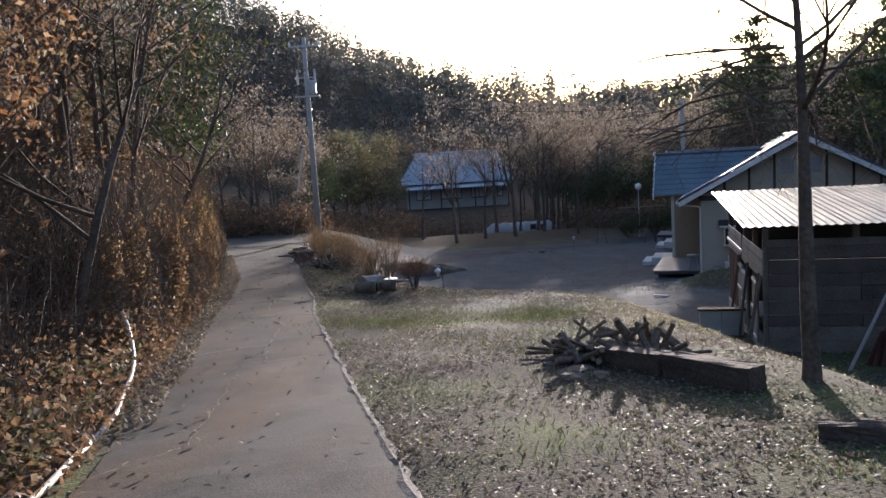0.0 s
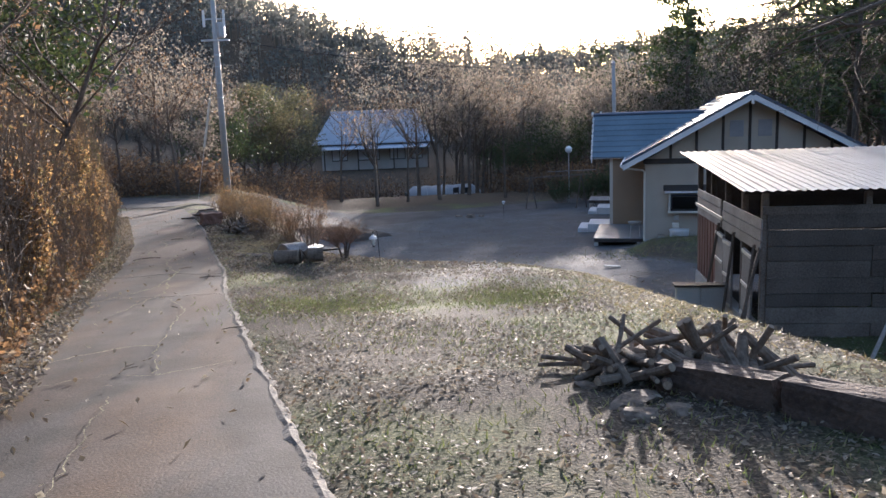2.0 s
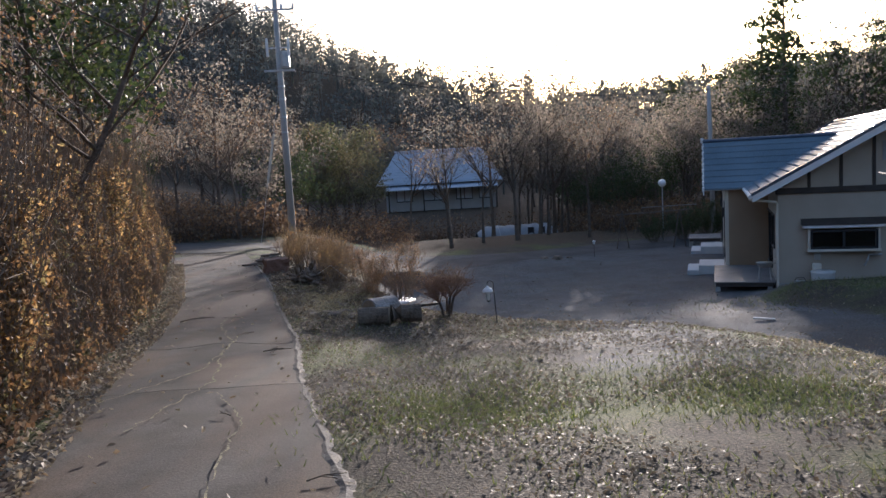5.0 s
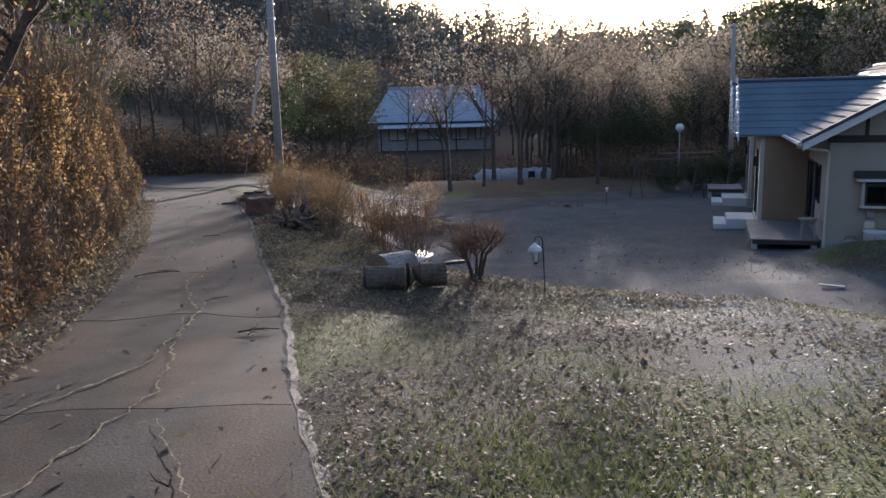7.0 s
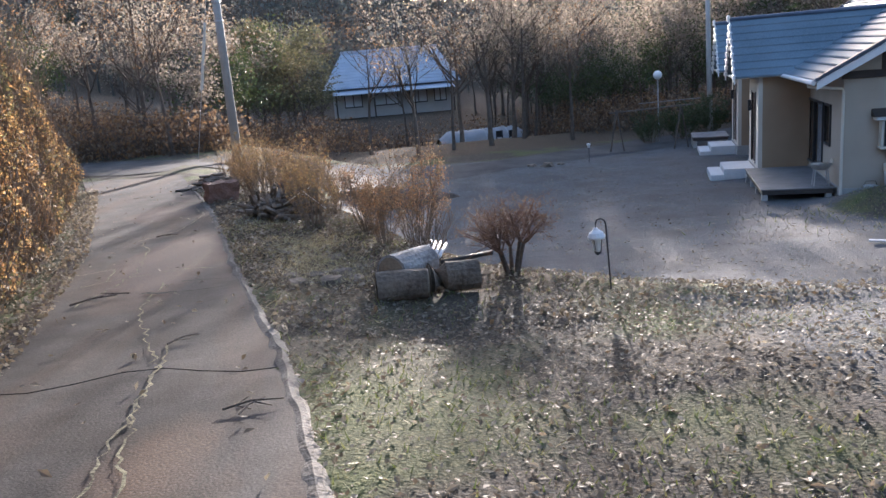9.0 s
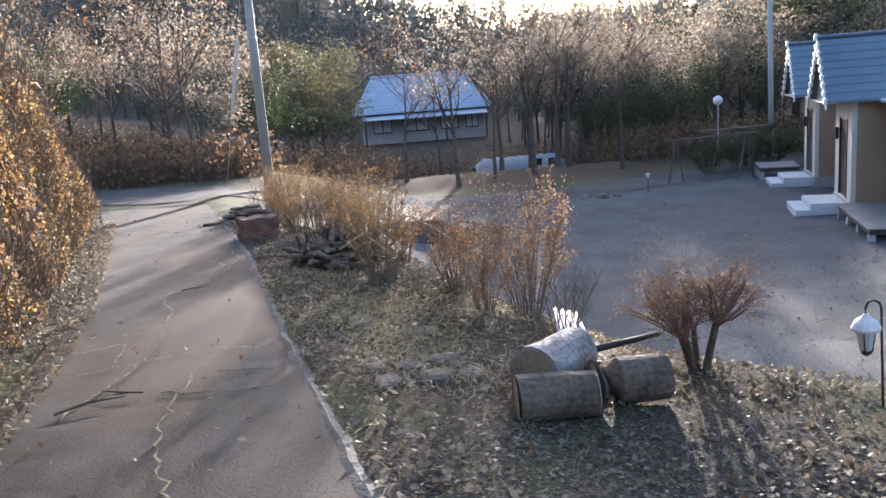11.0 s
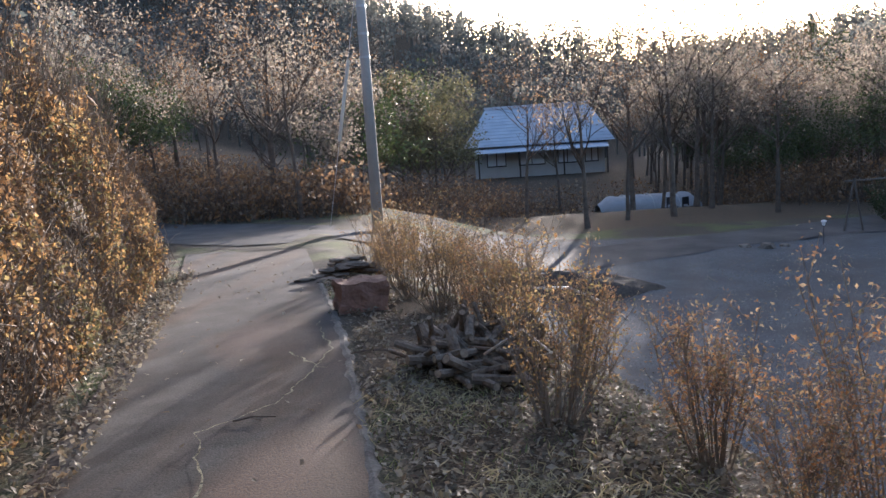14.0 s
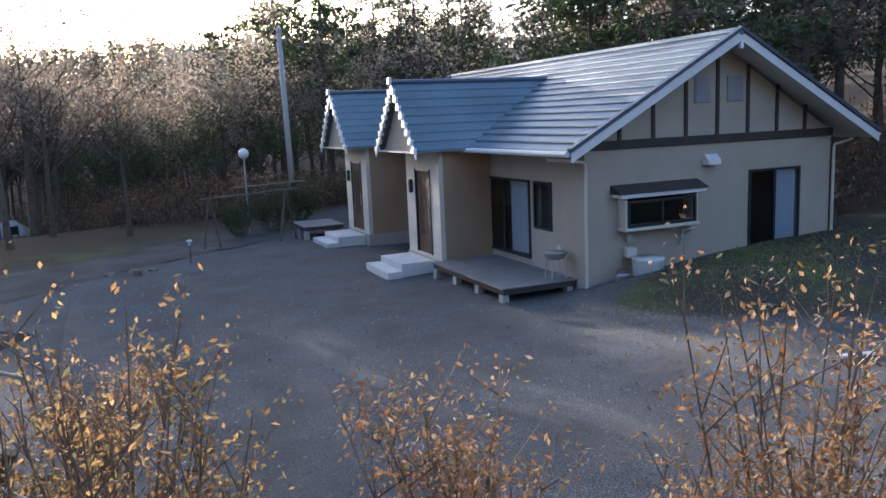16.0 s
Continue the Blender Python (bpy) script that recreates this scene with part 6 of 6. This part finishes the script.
def make_litter():
    """Fallen leaves and grass on the lawn, thicker in patches."""
    rnd = random.Random(41)
    leaves, blades = Bag(), Bag()
    n = 0
    while n < 62000:
        y = 2.5 + 21.5 * rnd.random() ** 1.1
        x = rnd.uniform(-4.2, 7.0)
        if x < road_right(y) + 0.02 or (x - bank_x(y)) > 1.6 and y > 17 and rnd.random() < 0.93:
            continue
        if noise.noise(Vector((x * 0.8, y * 0.8, 1))) < rnd.uniform(-0.5, 0.25):
            continue
        n += 1
        leaves.leaf(Vector((x, y, ground_z(x, y) + rnd.uniform(0.005, 0.03))), rnd.choice((0.028, 0.038, 0.05)), rnd, flat=3.0, slim=0.6)
    for i in range(520):
        y = rnd.uniform(3, 33)
        t = rnd.random() ** 3 if rnd.random() < 0.75 else rnd.random()
        x = road_left(y) + 0.02 + (road_right(y) - road_left(y) - 0.05) * t
        leaves.leaf(Vector((x, y, road_z(y) + 0.03)), 0.06, rnd, flat=2.2, slim=0.6)
    n = 0
    while n < 15000:
        y, x = rnd.uniform(3, 24), rnd.uniform(-4.2, 6.5)
        if x < road_right(y) + 0.04 or x > bank_x(y) + 0.8:
            continue
        if noise.noise(Vector((x * 0.55, y * 0.55, 0))) < rnd.uniform(-0.25, 0.35):
            continue
        n += 1
        p = Vector((x, y, ground_z(x, y) - 0.005))
        e = p + Vector((rnd.gauss(0, 0.03), rnd.gauss(0, 0.03), rnd.uniform(0.02, 0.06)))
        q = len(blades.v)
        s = Vector((rnd.uniform(-1, 1), rnd.uniform(-1, 1), 0)).normalized() * 0.006
        blades.v += [tuple(p - s), tuple(p + s), tuple(e)]
        blades.f.append((q, q + 1, q + 2))
    for i in range(5200):
        y = rnd.uniform(6, 31)
        x = road_left(y) + 0.28 - abs(rnd.gauss(0, 0.32))
        leaves.leaf(Vector((x, y, road_z(y) + rnd.uniform(0.02, 0.07))), 0.055, rnd, flat=1.5, slim=0.65)
    n = 0
    while n < 12000:
        y = rnd.uniform(17, 29)
        x = rnd.uniform(road_right(y) + 0.03, max(bank_x(y) + 0.3, road_right(y) + 0.6))
        if noise.noise(Vector((x * 1.3, y * 1.3, 7))) < rnd.uniform(-0.4, 0.3):
            continue
        n += 1
        leaves.leaf(Vector((x, y, ground_z(x, y) + rnd.uniform(0.005, 0.05))), 0.058, rnd, flat=1.8, slim=0.65)
    for cx, cy, r, n in ((-0.9, 12.5, 1.0, 4200), (1.4, 12.3, 0.9, 3200)):
        for i in range(n):
            p = Vector((cx + rnd.gauss(0, r * 0.5), cy + rnd.gauss(0, r * 0.6), 0))
            p.z = ground_z(p.x, p.y) - 0.005
            e = p + Vector((rnd.gauss(0, 0.03), rnd.gauss(0, 0.03), rnd.uniform(0.02, 0.06)))
            q = len(blades.v)
            s = Vector((rnd.uniform(-1, 1), rnd.uniform(-1, 1), 0)).normalized() * 0.007
            blades.v += [tuple(p - s), tuple(p + s), tuple(e)]
            blades.f.append((q, q + 1, q + 2))
    for i in range(1800):
        x, y = 11.2 + rnd.gauss(0, 2.2), 26.6 + rnd.gauss(0, 1.1)
        p = Vector((x, y, ground_z(x, y) - 0.005))
        e = p + Vector((rnd.gauss(0, 0.06), rnd.gauss(0, 0.06), rnd.uniform(0.04, 0.13)))
        q = len(blades.v)
        s = Vector((rnd.uniform(-1, 1), rnd.uniform(-1, 1), 0)).normalized() * 0.009
        blades.v += [tuple(p - s), tuple(p + s), tuple(e)]
        blades.f.append((q, q + 1, q + 2))
    n = 0
    while n < 5200:
        x, y = rnd.uniform(-1.5, 9.5), rnd.uniform(14, 40)
        if x < bank_x(y) + 0.3 and y > 17 or noise.noise(Vector((x * 0.5, y * 0.5, 15))) < rnd.uniform(-0.6, 0.5):
            continue
        n += 1
        leaves.leaf(Vector((x, y, ground_z(x, y) + rnd.uniform(0.006, 0.02))), rnd.choice((0.03, 0.05, 0.07)), rnd, flat=3.5, slim=0.65)
    straw = Bag()
    for cx, cy, rx, ry, n in ((-3.0, 21.0, 0.35, 0.4, 1500), (-2.75, 19.9, 0.3, 0.5, 1300), (-3.75, 23.0, 0.25, 0.5, 900), (-2.5, 19.0, 0.3, 0.3, 500), (2.6, 10.5, 0.4, 1.4, 1500), (3.4, 13.5, 0.4, 1.5, 1500), (11.5, 26.6, 2.2, 1.0, 2600)):
        for i in range(n):
            x, y = cx + rnd.gauss(0, rx), cy + rnd.gauss(0, ry)
            if x > road_right(y):
                straw.leaf(Vector((x, y, ground_z(x, y) + rnd.uniform(0.005, 0.04))), 0.12, rnd, flat=1.6, slim=0.07)
    tagged(straw.link("straw", LEAF_STRAW), "pale dry straw scattered in the grass", "straw", kind="stuff")
    tagged(leaves.link("fallen_leaves", LEAF_DRY), "pale dry leaves strewn over lawn and lane", "leaf litter", kind="stuff")
    tagged(blades.link("grass", LEAF_GRASS), "short yellow-green winter grass on the lawn", "grass", kind="stuff")


make_litter()

SHRUBS = [
    make_shrub(51, 1.5, 1.15, 3500, "leggy shrub with golden-orange autumn leaves on the bank", LEAF_ORANGE, 34),
    make_shrub(52, 1.15, 0.9, 3000, "bushy orange-brown shrub on the bank above the yard", LEAF_ORANGE, 28),
    make_shrub(53, 1.25, 1.0, 2300, "half-bare shrub with sparse yellowed leaves", LEAF_VINE, 32, 0.028),
    make_shrub(54, 0.8, 0.95, 0, "leafless twiggy shrub beside the bench logs", LEAF_VINE, 30),
]
lawn_tree = make_tree(93, 4.7, LEAF_BROWN, 60, 0.05, "slender bare tree standing on the lawn by the shed", levels=5, trunk=0.5, radius=0.082, lean=(-0.09, 0.0), spread_out=0.2, up=0.12, split=(3, 4))
low_twigs, low_tips, twig_rnd = Bag(), [], random.Random(17)
for dx, dy, z, length in ((-1.0, 0.5, 2.05, 1.1), (-1.0, -0.1, 2.2, 1.2), (-0.7, 0.9, 2.3, 1.2), (-0.9, -0.6, 2.45, 1.1), (0.6, 0.8, 2.2, 1.0), (1.0, -0.2, 2.35, 1.1), (-0.4, 1.0, 2.55, 1.2), (-1.0, 0.2, 2.6, 1.2)):
    grow(low_twigs, low_tips, Vector((-0.075 * z, 0, z)), Vector((dx, dy, 0.12)).normalized(), length, 0.017, 1, twig_rnd, 4, droop=0.45, up=0.05, split=(3, 4))
low_twigs.link("low_branchwork", MAT_BARK, lawn_tree, True)
lawn_tree.matrix_world = stand(2.86, 6.2)


def make_dome_bush():
    """Several short trunks from one foot, forking again and again into a dome of fine twigs."""
    rnd = random.Random(92)
    t = thing("bush", pose(-0.83, 18.85, ground_z(-0.83, 18.85)), "rounded twiggy red-brown bush with few dry leaves beside the logs", "bush")
    wood, twigs, crown, tips = Bag(), Bag(), Bag(), []
    for k in range(5):
        a = k * 1.257 + rnd.uniform(-0.3, 0.3)
        foot = Vector((math.cos(a) * 0.04, math.sin(a) * 0.04, -0.06))
        fork = Vector((math.cos(a) * 0.12, math.sin(a) * 0.12, rnd.uniform(0.2, 0.34)))
        wood.tube([foot, foot.lerp(fork, 0.5) + Vector((0, 0, 0.02)), fork], [0.026, 0.021, 0.017], 6)
        for q in range(7):
            b = a + rnd.gauss(0, 1.1)
            d = Vector((math.cos(b) * rnd.uniform(0.3, 0.95), math.sin(b) * rnd.uniform(0.3, 0.95), rnd.uniform(0.5, 1.0))).normalized()
            grow(twigs, tips, fork, d, rnd.uniform(0.3, 0.44), 0.010, 1, rnd, 4, up=0.05, split=(3, 4))
    for i in range(2600):
        q = tips[rnd.randrange(len(tips))]
        crown.leaf(q + Vector((rnd.gauss(0, 0.02), rnd.gauss(0, 0.02), rnd.gauss(0, 0.02))), 0.02, rnd)
    wood.link("trunk", MAT_BARK, t, True)
    twigs.link("twigwork", MAT_TWIG, t)
    crown.link("leaves", LEAF_BROWN, t)


MAT_TWIG = material("red_brown_twig", (0.13, 0.075, 0.05), (0.24, 0.15, 0.105), 0.8, 6, 40, 0.2)
make_dome_bush()
plant(SHRUBS, [
    (0, -1.6, 20.9, 0.92, 0), (1, -2.15, 21.75, 0.85, 40), (2, -2.95, 22.45, 1.0, 90),
    (2, -3.1, 24.4, 0.95, 10), (1, -3.3, 25.1, 0.9, 70), (0, -3.1, 25.8, 0.72, 130), (2, -3.9, 26.5, 0.95, 250),
    (2, -4.3, 27.5, 1.1, 310), (0, -4.6, 28.6, 0.75, 20), (2, -5.1, 29.9, 0.85, 160),
    (1, -2.0, 20.75, 0.72, 300), (1, -2.65, 23.5, 0.72, 130), (2, -3.75, 27.3, 1.0, 15), (3, -1.55, 19.7, 0.8, 30), (1, -3.6, 28.1, 0.9, 44), (2, -5.0, 31.2, 0.9, 5), (3, -3.4, 27.0, 0.8, 80),
], "shrubs along the bank")
evergreen = make_shrub(55, 1.5, 1.9, 4200, "dark rounded evergreen shrub behind the drying stand", LEAF_GREEN, 40, 0.07, 0.02)
plant([evergreen], [(0, 10.6, 45.6, 0.95, 0), (0, 12.2, 46.0, 1.1, 70), (0, 13.6, 46.6, 1.25, 160)], "evergreen shrubs at the yard's edge")
for seed, x, y, size, lean in ((301, -4.7, 9.4, 6.5, (0.42, 0.12)), (302, -5.4, 12.6, 6.0, (0.3, -0.1)), (303, -6.4, 17.0, 6.5, (0.34, 0.1))):
    leaning = make_tree(seed, size, LEAF_BROWN, 420, 0.075, "leaning bare tree with a few rusty leaves on the bank", levels=4, radius=0.075, lean=lean, trunk=0.3, spread_out=0.2, up=0.2)
    leaning["group"] = "leaning trees on the bank"
    leaning.matrix_world = stand(x, y)
